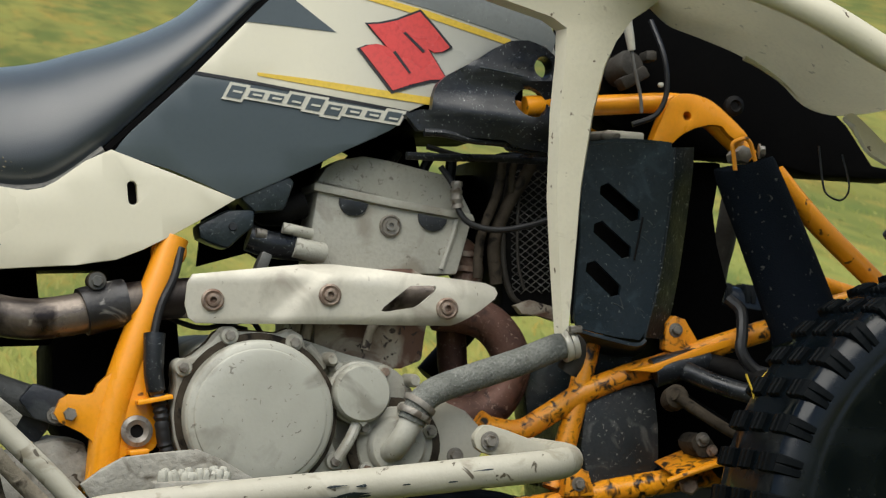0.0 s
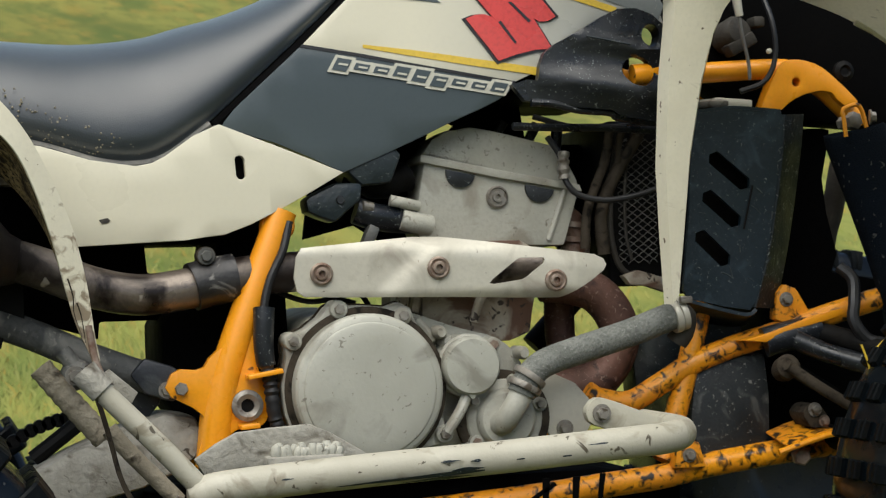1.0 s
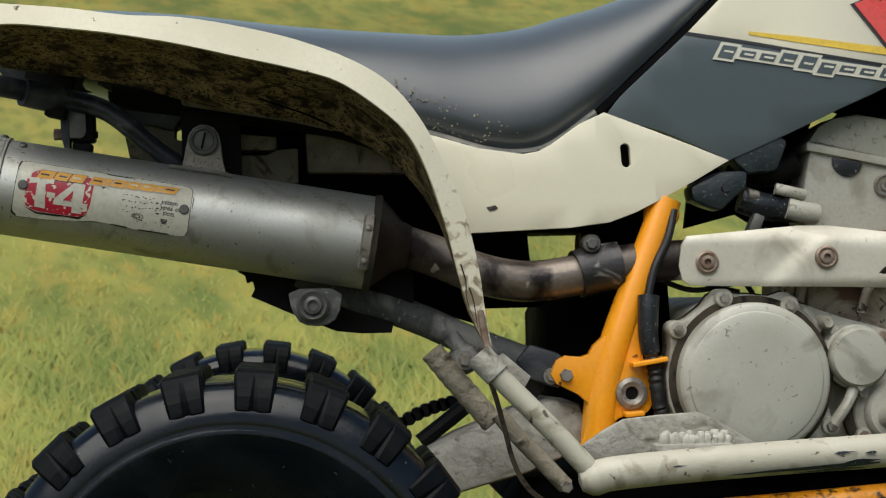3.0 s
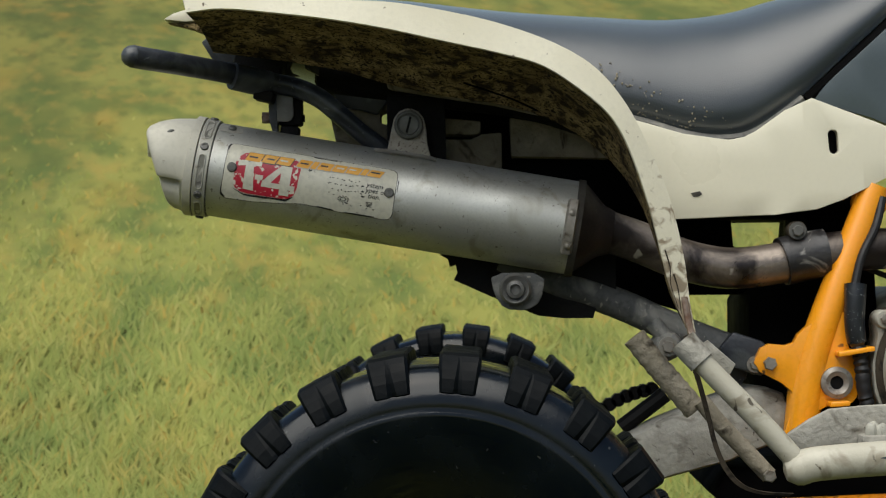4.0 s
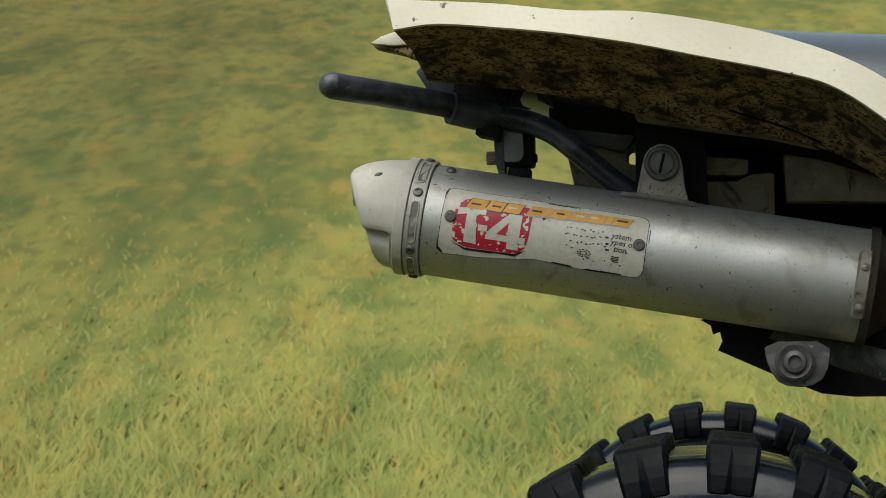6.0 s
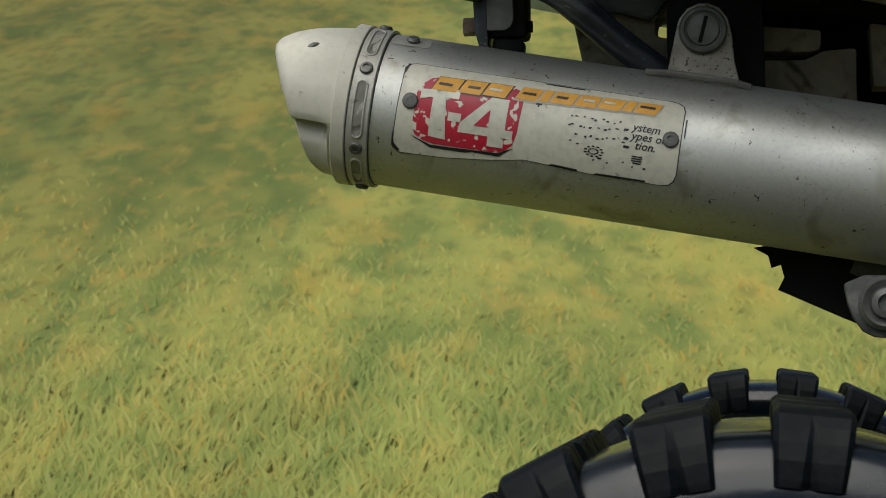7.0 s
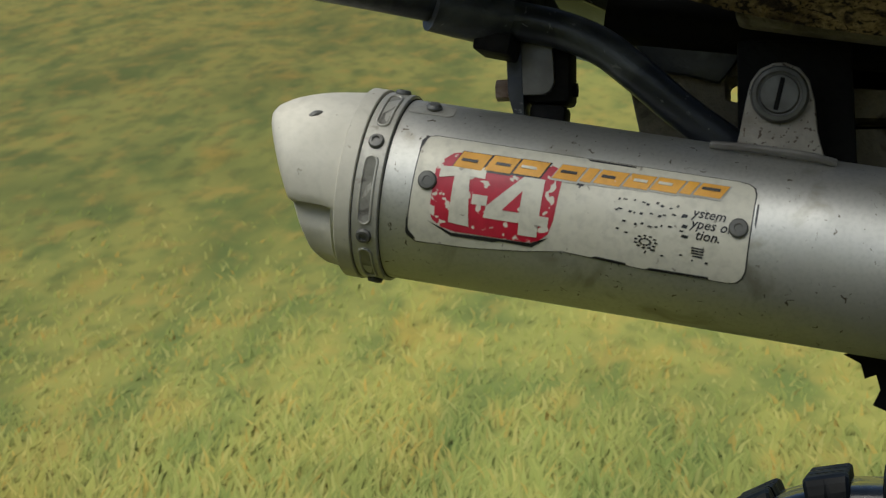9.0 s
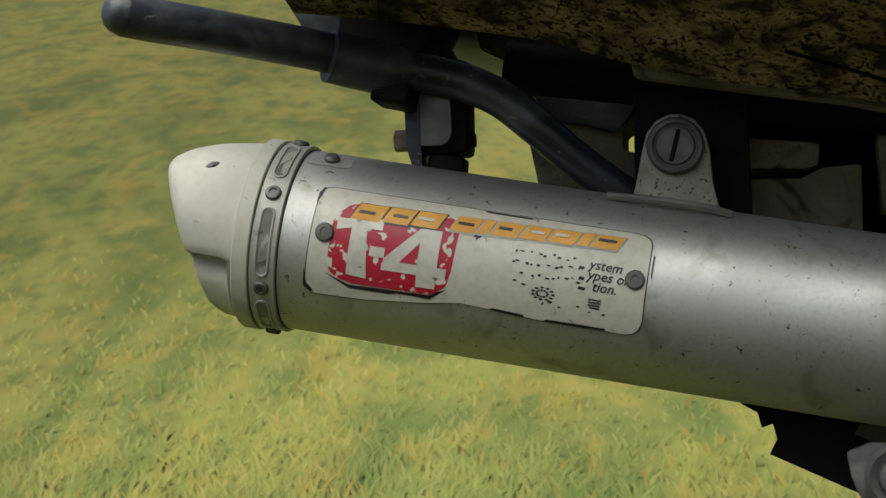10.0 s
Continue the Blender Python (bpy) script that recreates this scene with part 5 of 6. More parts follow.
part("tab", plate([(.632, .415), (.6405, .405), (.649, .415), (.646, .42), (.636, .42)], -.207, -.18, bevel=.002), cover_grey, oil)
for x, z in ((.6165, .453), (.668, .463), (.6405, .411)):
    part("boss", lathe([(0, -.03), (.008, -.03), (.008, .004), (0, .004)], (x, -.19, z), seg=16), cast_grey, oil)
    bolt(oil, (x, -.194, z), .0052, .005, material=rusty_steel, washer=False)
# water pump
pump = part("water_pump", lathe([(0, -.04), (.0435, -.04), (.0440, -.006), (.041, -.002), (.034, .0), (.0325, .001), (.0315, .008), (.028, .012), (0, .015)], (.681, -.186, .383), seg=44), cast_grey, engine, "round grey water pump housing")
part("seal_ring", lathe([(.0460, -.016), (.0520, -.016), (.0520, -.007), (.0460, -.004)], (.681, -.186, .383), seg=40), dark_mud, pump)
for a in (20, 75, 150, 215, 265, 320):
    x, z = .681 + .041 * math.cos(radians(a)), .383 + .041 * math.sin(radians(a))
    part("boss", lathe([(0, -.02), (.0075, -.02), (.0075, .003), (0, .003)], (x, -.187, z), seg=16), cast_grey, pump)
    bolt(pump, (x, -.190, z), .005, .005, material=rusty_steel if a in (215, 265) else steel, washer=False)
part("pump_elbow", tube([(.672, -.190, .377), (.674, -.206, .381), (.680, -.216, .392), (.688, -.218, .406), (.694, -.218, .416)], .0128, 18), cast_grey, pump)
part("elbow_end", lathe([(0, .0128), (.006, .0113), (.0105, .0073), (.0128, 0), (.0105, -.0073), (0, -.0128)], (.674, -.206, .380), seg=20), cast_grey, pump)
part("water_hose", tube([(.690, -.218, .410), (.698, -.218, .425), (.710, -.217, .4375), (.728, -.215, .4455), (.758, -.212, .454), (.817, -.208, .470), (.860, -.203, .484), (.882, -.200, .490)], .0152, 20, 7), hose_rubber, engine,
     "ribbed grey woven coolant hose")
for p, d in (((.694, -.218, .418), (.5, 0, .9)), ((.700, -.2175, .428), (.6, 0, .8)), ((.872, -.2015, .4865), (1, 0, .28)), ((.880, -.200, .489), (1, 0, .28))):
    part("hose_clamp", lathe([(.016, -.0035), (.0185, -.0035), (.0190, -.002), (.0190, .002), (.0185, .0035), (.016, .0035)], p, d, 30), shield_alu if p[0] > .8 else steel, engine)
part("clamp_screw", block((.872, -.222, .500), (.886, -.214, .508), .0015), steel, engine)
part("hose_joint", tube([(.878, -.20, .489), (.886, -.196, .485), (.886, -.19, .47), (.880, -.185, .458)], .0125, 14), grime, engine)
# small fittings over the crankcase
for x, z, h in ((.612, .478, .03), (.621, .468, .024), (.706, .452, .02), (.711, .430, .02)):
    part("fitting", lathe([(0, -.03), (.0075, -.03), (.0075, h - .02), (.005, h - .012), (0, h - .012)], (x, -.175, z), seg=14), cast_grey, engine)
for x in (.578, .592):
    part("pipe_stub", tube([(x, -.15, .50), (x + .004, -.15, .52), (x + .003, -.145, .545)], .0055, 10), dirty_cast, engine)
part("oil_pipe", tube([(.655, -.165, .487), (.66, -.165, .505), (.668, -.16, .518), (.668, -.16, .528)], .005, 10), dirty_cast, engine)
part("stud", lathe([(0, 0), (.0055, 0), (.0055, .045), (0, .045)], (.690, -.14, .470), (0, 0, 1), 12), dirty_cast, engine)
part("mount_plate", plate([(.712, .425), (.728, .434), (.764, .417), (.788, .390), (.786, .378), (.768, .352), (.755, .345), (.740, .350), (.731, .366), (.724, .40)], -.176, -.168, bevel=.0015), shield_alu, engine, "flat aluminium engine mount plate")
bolt(engine, (.7505, -.176, .3685), .0065, .006, material=steel)
# heat shield over the exhaust
def shield_bend(x, z):
    def step(v):
        v = min(1.0, max(0.0, v))
        return v * v * (3 - 2 * v)
    ridge = .545 + (x - .56) * .55 if x < .607 else .571 - (x - .607) * .115
    swell = -.005 * step((ridge - z) / .024 + .5) * step((x - .526 - (z - .512) * .9) / .034)
    return swell + 55 * max(0.0, .524 - z) ** 2 + 30 * max(0.0, z - .562) ** 2 + 0.25 * max(0.0, x - .76)


sh_hole = [(.662, .5285), (.666, .533), (.6935, .5535), (.697, .5548), (.7225, .5545), (.7245, .552), (.722, .5475), (.704, .534), (.699, .5315), (.668, .5275)]
shield = part("heat_shield", plate([(.453, .54), (.456, .562), (.462, .571), (.53, .576), (.58, .580), (.613, .5795), (.66, .5735), (.72, .565), (.783, .5565), (.794, .5515), (.797, .545), (.793, .539), (.775, .527), (.753, .515), (.742, .511),
                                    (.70, .512), (.63, .515), (.55, .517), (.50, .5185), (.464, .520), (.456, .526)], -.203, -.199, holes=[sh_hole], bend=shield_bend, cell=.0035, bevel=0), shield_alu, quad,
              "brushed aluminium exhaust heat shield with three bolts")
for x, z in ((.482, .5435), (.6065, .5465), (.7355, .5295)):
    yy = -.203 + shield_bend(x, z)
    socket_bolt(shield, (x, yy, z), .0120)

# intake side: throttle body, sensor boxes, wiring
# added near-black solid under the seat, in place of the unlit interior
part("air_box_filler", block((.06, -.11, .582), (.44, .11, .70), .02), void_plastic_black, quad)
part("inlet_box", plate([(.474, .624), (.490, .632), (.508, .640), (.537, .640), (.535, .622), (.520, .610), (.507, .598), (.490, .604), (.477, .610)], -.165, -.12, bevel=.006), scuffed_black, quad, "black plastic box behind the engine")
part("duct", plate([(.522, .668), (.57, .682), (.585, .672), (.572, .640), (.54, .638), (.525, .652)], -.150, -.05, bevel=.006), scuffed_black, quad)
part("duct_screw", lathe([(0, 0), (.005, 0), (.004, .003), (0, .003)], (.512, -.165, .622), seg=14), black_plastic, quad)
part("ribbed_hose", tube([(.535, -.10, .655), (.565, -.11, .64), (.60, -.10, .65)], .016, 12, 5, ripple=.1, pitch=.012), dark_part, quad)
tb = part("throttle_body", tube([(.535, -.13, .612), (.56, -.13, .604), (.60, -.12, .60)], .015, 16), black_plastic, quad)
part("inlet_pipe", tube([(.585, -.135, .601), (.600, -.135, .597), (.618, -.13, .594)], .0115, 16), pitted_grey, tb)
part("inlet_pipe", tube([(.572, -.138, .622), (.585, -.138, .619), (.605, -.13, .615)], .0062, 14), pitted_grey, tb)
part("screw", lathe([(0, 0), (.006, 0), (.006, .012), (0, .012)], (.552, -.14, .614), (-1, -.2, .2), 12), steel, tb)
part("connector", block((.542, -.15, .572), (.554, -.13, .595), .002, turn=24), rivet_grey, tb)
for pts, r in (([(.455, -.17, .60), (.447, -.175, .57), (.432, -.178, .54), (.424, -.18, .51), (.424, -.18, .50)], .0045), ([(.47, -.14, .545), (.50, -.15, .535), (.53, -.15, .525), (.55, -.14, .50)], .003),
               ([(.44, -.12, .53), (.48, -.13, .515), (.52, -.13, .52), (.57, -.12, .53)], .003), ([(.45, -.1, .56), (.49, -.12, .525), (.53, -.14, .512)], .0025)):
    part("cable", tube(pts, r, 10), wire_rubber, quad)
brake = part("brake_switch", tube([(.424, -.182, .51), (.423, -.184, .495), (.422, -.185, .47), (.424, -.185, .45)], .0115, 14, r_end=.010), black_plastic, quad)
part("boot", tube([(.424, -.185, .452), (.428, -.186, .43), (.431, -.186, .40), (.436, -.184, .38)], .0075, 12, 8, ripple=.12, pitch=.007), wire_rubber, brake)

# ---------------------------------------------------------------- radiator
rad = part("radiator", block((.835, -.095, .52), (.93, .10, .71), .01), dark_part, quad)
def mesh_guard():
    bm = bmesh.new()
    n = 21
    for k in range(n):
        for s in (1, -1):
            z0 = .520 + k * .0088
            pts = []
            for i in range(15):
                f = i / 14
                x, z = .847 + .046 * f, z0 + s * .034 * (f - .5)
                if .545 < z < .690:
                    pts.append((x, -.100 - .0009 * (1 if (i + k) % 2 else -1) * s, z))
            if len(pts) > 2:
                tube(pts, .00055, 5, smooth=False, bm=bm)
    return bm
part("grille", mesh_guard(), dull_zinc, rad, "diamond wire mesh guard")
for pts, r in (([(.880, -.115, .713), (.861, -.115, .680), (.836, -.115, .641), (.821, -.115, .602), (.823, -.115, .557)], .0075), ([(.833, -.12, .700), (.825, -.12, .661), (.804, -.12, .609), (.799, -.12, .564)], .0055), ([(.862, -.118, .712), (.846, -.118, .69), (.842, -.118, .66)], .004)):
    part("muddy_hose", tube(pts, r, 12, 8, ripple=.06, pitch=.013), dark_mud, rad)
part("fan_ring", tube([(.845, -.105, .68), (.835, -.11, .63), (.833, -.112, .58), (.842, -.11, .545), (.86, -.105, .53)], .0035, 10), grime, rad)
part("fan_ring", tube([(.86, -.105, .685), (.852, -.11, .63), (.851, -.112, .58), (.858, -.11, .55)], .002, 8), grime, rad)
part("bracket", plate([(.842, .532), (.86, .538), (.893, .528), (.893, .512), (.87, .52), (.85, .522)], -.125, -.11, bevel=.001), dirty_cast, rad)
for z in (.572, .525):
    part("fastener", lathe([(0, 0), (.006, 0), (.006, .014), (0, .014)], (.892, -.13, z), (-.5, -1, 0), 10), steel, rad)
guard_bend = lambda x, z: 0.30 * max(0.0, x - 1.015)
slot_holes = []
for x0, z0, x1, z1 in ((.930, .6605, .967, .6295), (.921, .618, .955, .588), (.911, .574, .941, .545)):
    d = Vector((x1 - x0, z1 - z0)).normalized()
    nn = Vector((-d.y, d.x)) * .0085
    slot_holes.append([(x0 + nn.x, z0 + nn.y), (x0 + d.x * -.006, z0 + d.y * -.006 - .001), (x0 - nn.x, z0 - nn.y), (x1 - nn.x, z1 - nn.y), (x1 + d.x * .006, z1 + d.y * .006), (x1 + nn.x, z1 + nn.y)])
guard = part("radiator_guard", plate([(.905, .708), (.95, .713), (.99, .711), (1.013, .709), (1.018, .70), (1.011, .663), (1.002, .61), (.994, .567), (.984, .53), (.976, .50), (.968, .490), (.94, .494), (.895, .505), (.89, .515), (.90, .60)],
                                     -.185, -.179, holes=slot_holes, bend=guard_bend, cell=.03), guard_black, quad, "scuffed black plastic radiator guard with three slanted slots")
part("guard_side", sheet([[(1.015, -.183, .707), (1.010, -.183, .66), (.993, -.183, .565), (.972, -.183, .493)], [(1.050, -.155, .710), (1.045, -.155, .667), (1.027, -.155, .568), (1.008, -.155, .49)], [(1.065, -.11, .712), (1.059, -.11, .667), (1.041, -.11, .568), (1.024, -.11, .49)]], .004), guard_worn, guard)
part("guard_top", sheet([[(.905, -.185, .708), (.95, -.185, .713), (.99, -.185, .711), (1.013, -.183, .709)], [(.91, -.08, .712), (.95, -.08, .717), (1.00, -.08, .715), (1.06, -.08, .70)]], .004), guard_black, guard)
part("guard_bottom", sheet([[(.89, -.185, .506), (.94, -.185, .492), (.965, -.185, .487), (.974, -.185, .492)], [(.90, -.09, .49), (.94, -.09, .478), (.985, -.09, .470), (1.01, -.09, .48)]], .004), guard_black, guard)
part("guard_inner", block((.90, -.150, .51), (1.0, -.145, .70), .001), dark_part, guard)
part("guard_seam", tube([(.975, -.1865, .628), (.968, -.1865, .60), (.963, -.1865, .58)], .0012, 6), dark_part, guard)
rnd = random.Random(21)
for k in range(34):
    # short pale scratches across the guard face
    sx, sz, ang, ln = rnd.uniform(.925, .99), rnd.uniform(.52, .70), rnd.uniform(-1.5, 1.5), rnd.uniform(.004, .016)
    if sx > .905 + (sz - .49) * .5 and sx < .962 + (sz - .49) * .2 and (k % 3 or sx > .955 + (sz - .49) * .1):
        dx, dz = ln * math.cos(ang), ln * math.sin(ang)
        part("scratch", tube([(sx, -.1853, sz), (sx + .5 * dx, -.1855, sz + .4 * dz), (sx + dx, -.1853, sz + dz)], rnd.uniform(.0003, .0006), 5, 2), scratch_grey, guard)
for k in range(14):
    f, sz = rnd.random(), rnd.uniform(.52, .69)
    sx = .980 + (sz - .49) * .165
    part("scratch", tube([(sx, -.1853, sz), (sx + .004 * f, -.1857, sz + .006 * (f - .5)), (sx + .007 * f, -.185, sz + .012 * (f - .5))], .0006, 5, 2), scratch_grey, guard)
part("radiator_cap", lathe([(0, 0), (.022, 0), (.024, .003), (.024, .007), (.019, .010), (0, .011)], (.952, -.13, .719), (0, 0, 1), 24), steel, quad, "dull metal radiator cap")
part("coolant_tank", plate([(.915, .428), (.96, .438), (1.000, .440), (1.004, .39), (1.003, .345), (.990, .333), (.93, .325), (.915, .33), (.907, .37)], -.150, .05, bevel=.007), tank_black, quad, "scratched black plastic reservoir")
part("under_tray", plate([(.85, .48), (.91, .49), (.99, .475), (.99, .44), (.90, .42), (.86, .39)], -.11, -.06, bevel=.005), scuffed_black, quad)
# added near-black block that makes the gaps behind the shock read as shade
part("front_filler", plate([(1.03, .34), (1.03, .70), (1.125, .70), (1.112, .64), (1.116, .60), (1.128, .55), (1.12, .53), (1.18, .52), (1.20, .34)], -.08, .09, bevel=.008), void_plastic_black, quad)

# ---------------------------------------------------------------- nerf bar and foot rest
nerf = part("nerf_bar", tube([(.322, -.452, .348), (.340, -.453, .352), (.407, -.453, .357), (.50, -.452, .362), (.60, -.45, .366), (.70, -.442, .371), (.755, -.428, .3725), (.790, -.405, .3735), (.812, -.365, .374), (.818, -.31, .374), (.818, -.24, .374)],
                             .0155, 20, 6), nerf_paint, quad, "worn cream-painted tubular nerf bar with scrapes")
part("upright", tube([(.322, -.452, .350), (.30, -.452, .375), (.273, -.452, .404), (.245, -.45, .433), (.228, -.448, .452)], .0098, 16), nerf_paint, nerf)
part("elbow", lathe([(0, -.0155), (.009, -.0135), (.0145, -.006), (.0157, 0), (.0145, .006), (.009, .0135), (0, .0155)], (.322, -.452, .348), (1, 0, .2), 20), nerf_paint, nerf)
part("collar", tube([(.236, -.449, .443), (.224, -.447, .456), (.219, -.446, .462)], .0128, 14), muddy_alu, nerf)
part("plate", plate([(.226, .452), (.243, .462), (.268, .440), (.262, .430)], -.435, -.430, bevel=.001), muddy_alu, nerf)
bar_z = lambda x: .352 + (x - .34) * .0545
for x0, w, dz, tall in ((.462, .118, -.0088, .0036), (.50, .07, -.0124, .0016), (.548, .032, -.0062, .0024), (.538, .020, .003, .0013), (.566, .010, .001, .0022), (.61, .008, -.002, .0016), (.655, .009, -.004, .002), (.44, .03, -.009, .0012), (.39, .012, .003, .0012), (.68, .02, .004, .0013)):
    top, low = [], []
    for i in range(7):
        f = i / 6
        x = x0 + w * f
        e = math.sin(math.pi * (.06 + .88 * f)) * (.7 + .3 * math.sin(11 * x0 * 50 + 5 * f))
        top.append((x, bar_z(x) + dz + tall * e))
        low.append((x, bar_z(x) + dz - tall * e * .8))
    bm = plate(top + low[::-1], 0, .001)
    for v in bm.verts:
        d = v.co.z - bar_z(v.co.x)
        v.co.y = -.4525 - math.sqrt(max(.0158 ** 2 - d * d, 0)) + (v.co.y - .0006)
    part("worn_patch", bm, scuffed_black, nerf)
arm = part("bar_link", plate(rounded([(.722, .398), (.732, .410), (.745, .409), (.798, .388), (.825, .381), (.830, .355), (.80, .352), (.75, .376), (.726, .384)], 1), -.335, -.322, bevel=.003), nerf_paint, nerf)
bolt(arm, (.739, -.336, .394), .0066, .006)
part("strap", sheet([[(0.2232, -0.415, 0.465), (0.2272, -0.415, 0.446), (0.2352, -0.415, 0.421), (0.2432, -0.415, 0.39), (0.2492, -0.415, 0.365), (0.2582, -0.415, 0.344), (0.2712, -0.415, 0.329), (0.2892, -0.415, 0.322), (0.3172, -0.415, 0.32)], [(0.2272, -0.416, 0.467), (0.2312, -0.416, 0.448), (0.2392, -0.416, 0.423), (0.2472, -0.416, 0.392), (0.2532, -0.416, 0.367), (0.2622, -0.416, 0.346), (0.2752, -0.416, 0.331), (0.2932, -0.416, 0.324), (0.3212, -0.416, 0.322)]], .0018), dark_mud, quad, "bent muddy metal strap")
knuckle = part("knuckle", lathe([(0, -.03), (.014, -.03), (.016, -.012), (.0155, .004), (.012, .010), (.0065, .0115), (.006, .008), (0, .008)], (.231, -.165, .448), (.1, -1, .1), 22), dusty_tube, quad, "dust-caked frame knuckle")
part("knuckle_arm", tube([(.231, -.166, .450), (.224, -.165, .463), (.217, -.163, .472)], .009, 12, 4), dusty_tube, knuckle)
link = part("brake_link", tube([(0.19, -0.26, 0.46), (0.208, -0.26, 0.437), (0.228, -0.26, 0.413), (0.25, -0.26, 0.387)], .0118, 16, 8, ripple=.05, pitch=.011), mud_panel, quad, "mud-caked rear linkage")
part("pin", tube([(0.253, -0.28, 0.398), (0.27, -0.28, 0.377), (0.296, -0.28, 0.349), (0.319, -0.28, 0.324)], .0085, 14, 6), mud_panel, link)
bolt(link, (0.318, -.289, 0.325), .0065, .006, washer=False)
bolt(link, (0.222, -.275, 0.451), .0065, .006)
peg = part("foot_rest", plate([(0.329, 0.368), (0.35, 0.382), (0.37, 0.392), (0.403, 0.395), (0.442, 0.397), (0.462, 0.388), (0.499, 0.365), (0.499, 0.357), (0.462, 0.357), (0.423, 0.36), (0.402, 0.359), (0.355, 0.354), (0.34, 0.35)], -.335, -.322, bevel=.002), muddy_alu, quad,
           "grey cast foot rest with metal teeth")
tooth_rng = random.Random(5)
for k in range(11):
    x = .406 + .0058 * k
    for y in (-.338, -.352):
        h = tooth_rng.uniform(.011, .0165)
        r = tooth_rng.uniform(.0042, .0060)
        part("tooth", lathe([(0, 0), (r * .8, 0), (r, h * .45), (r * .92, h * .8), (r * .6, h * .97), (0, h)], (x + tooth_rng.uniform(-.001, .001), y, .365), (tooth_rng.uniform(-.35, .35), 0, 1), 9), pitted_grey, peg)
part("peg_bar", block((.395, -.36, .352), (.47, -.33, .369), .003), muddy_alu, peg)
part("peg_mount", tube([(.37, -.17, .345), (.395, -.25, .355), (.41, -.33, .36)], .014, 12), orange_muddy, quad)

# ---------------------------------------------------------------- swingarm and rear frame
swing = part("swingarm", plate([(0.184, 0.349), (0.222, 0.368), (0.282, 0.392), (0.32, 0.404), (0.355, 0.399), (0.36, 0.376), (0.353, 0.356), (0.335, 0.341), (0.315, 0.334), (0.296, 0.326), (0.261, 0.317), (0.195, 0.299), (0.164, 0.288), (0.159, 0.325)], -.16, -.075, bevel=.012), muddy_alu, quad,
             "mud-caked cast aluminium swingarm")
part("swingarm_joint", tube([(.175, -.12, .325), (.13, -.12, .30), (.03, -.11, .25)], .034, 16, r_end=.042), muddy_alu, swing)
part("subframe_tube", tube([(.06, -.14, .540), (.117, -.14, .514), (.151, -.14, .504), (.192, -.14, .488), (.233, -.14, .469), (.280, -.142, .450), (.330, -.145, .431)], .0165, 18), dusty_tube, quad, "dusty black rear subframe tube")
part("tube_flange", plate([(.285, .445), (.30, .462), (.33, .452), (.345, .438), (.33, .415), (.30, .425)], -.165, -.155, bevel=.004), bar_black, quad)
bolt(quad, (.322, -.168, .428), .006, .005)
part("link_rod", tube([(.187, -.10, .358), (.21, -.10, .375), (.235, -.10, .394)], .009, 10), dark_part, quad)


def chain_mesh():
    bm = bmesh.new()
    for k in range(9):
        f = k / 8
        c = Vector((.150 + .075 * f, -.05, .362 + .034 * f + .006 * math.sin(f * 3)))
        lathe([(0, -.008), (.0075, -.008), (.0075, .008), (0, .008)], c, seg=10, bm=bm)
    return bm


part("chain", chain_mesh(), dark_part, quad, "greasy black drive chain")
part("rear_shock", tube([(.40, 0, .40), (.41, 0, .50), (.42, 0, .60)], .035, 14, 6, ripple=.12, pitch=.02), dark_part, quad)
# added near-black solid darkening the space between frame and engine
part("battery_filler", plate([(.326, .42), (.326, .492), (.338, .515), (.36, .530), (.385, .545), (.39, .60), (.46, .60), (.47, .36), (.36, .36)], -.09, .10, bevel=.008), void_plastic_black, quad)
part("skid_plate", plate([(.28, .29), (.30, .318), (.80, .318), (.90, .30), (.90, .27), (.30, .27)], -.13, .13, bevel=.005), void_plastic_black, quad)
part("splash_guard", plate([(-.005, .545), (.004, .540), (.006, .532), (.012, .534), (.014, .526), (.010, .518), (.05, .500), (.098, .480), (.125, .477), (.156, .477), (.160, .492), (.18, .50), (.18, .545), (.10, .56)], -.15, -.145), dark_part, quad, "torn black splash guard under the muffler")
lowb = part("muffler_mount", plate(rounded([(.048, .525), (.105, .525), (.10, .495), (.085, .486), (.062, .488), (.052, .503)], 1), -.205, -.19, bevel=.002), dusty_tube, quad)
part("bush", lathe([(0, 0), (.0165, 0), (.0165, .006), (.014, .009), (.010, .007), (.009, .012), (.0055, .013), (.005, .009), (0, .009)], (.0735, -.205, .508), seg=32), rivet_grey, lowb)
brk = part("muffler_bracket", plate([(-.058, .648), (-.055, .658), (-.0515, .675), (-.049, .685), (-.044, .6915), (-.037, .6945), (-.031, .6945), (-.024, .6915), (-.019, .685), (-.0165, .675), (-.015, .658), (-.012, .645)], -.200, -.194, bevel=.0015), pitted_steel, quad, "dull metal muffler bracket")
part("slotted_bolt", lathe([(0, 0), (.0146, 0), (.0150, .002), (.0138, .0045), (.0118, .005), (.0112, .0038), (.0104, .0036), (.0096, .0052), (0, .0056)], (-.0340, -.200, .6775), seg=40), rivet_grey, brk)
part("slot", block((-.0352, -.2062, .669), (-.0328, -.2046, .686), .0005, turn=14), dark_part, brk)
part("weld_foot", tube([(-.069, -.206, .652), (-.05, -.21, .6495), (-.02, -.21, .6445), (-.006, -.206, .641)], .0022, 8), dull_zinc, brk)
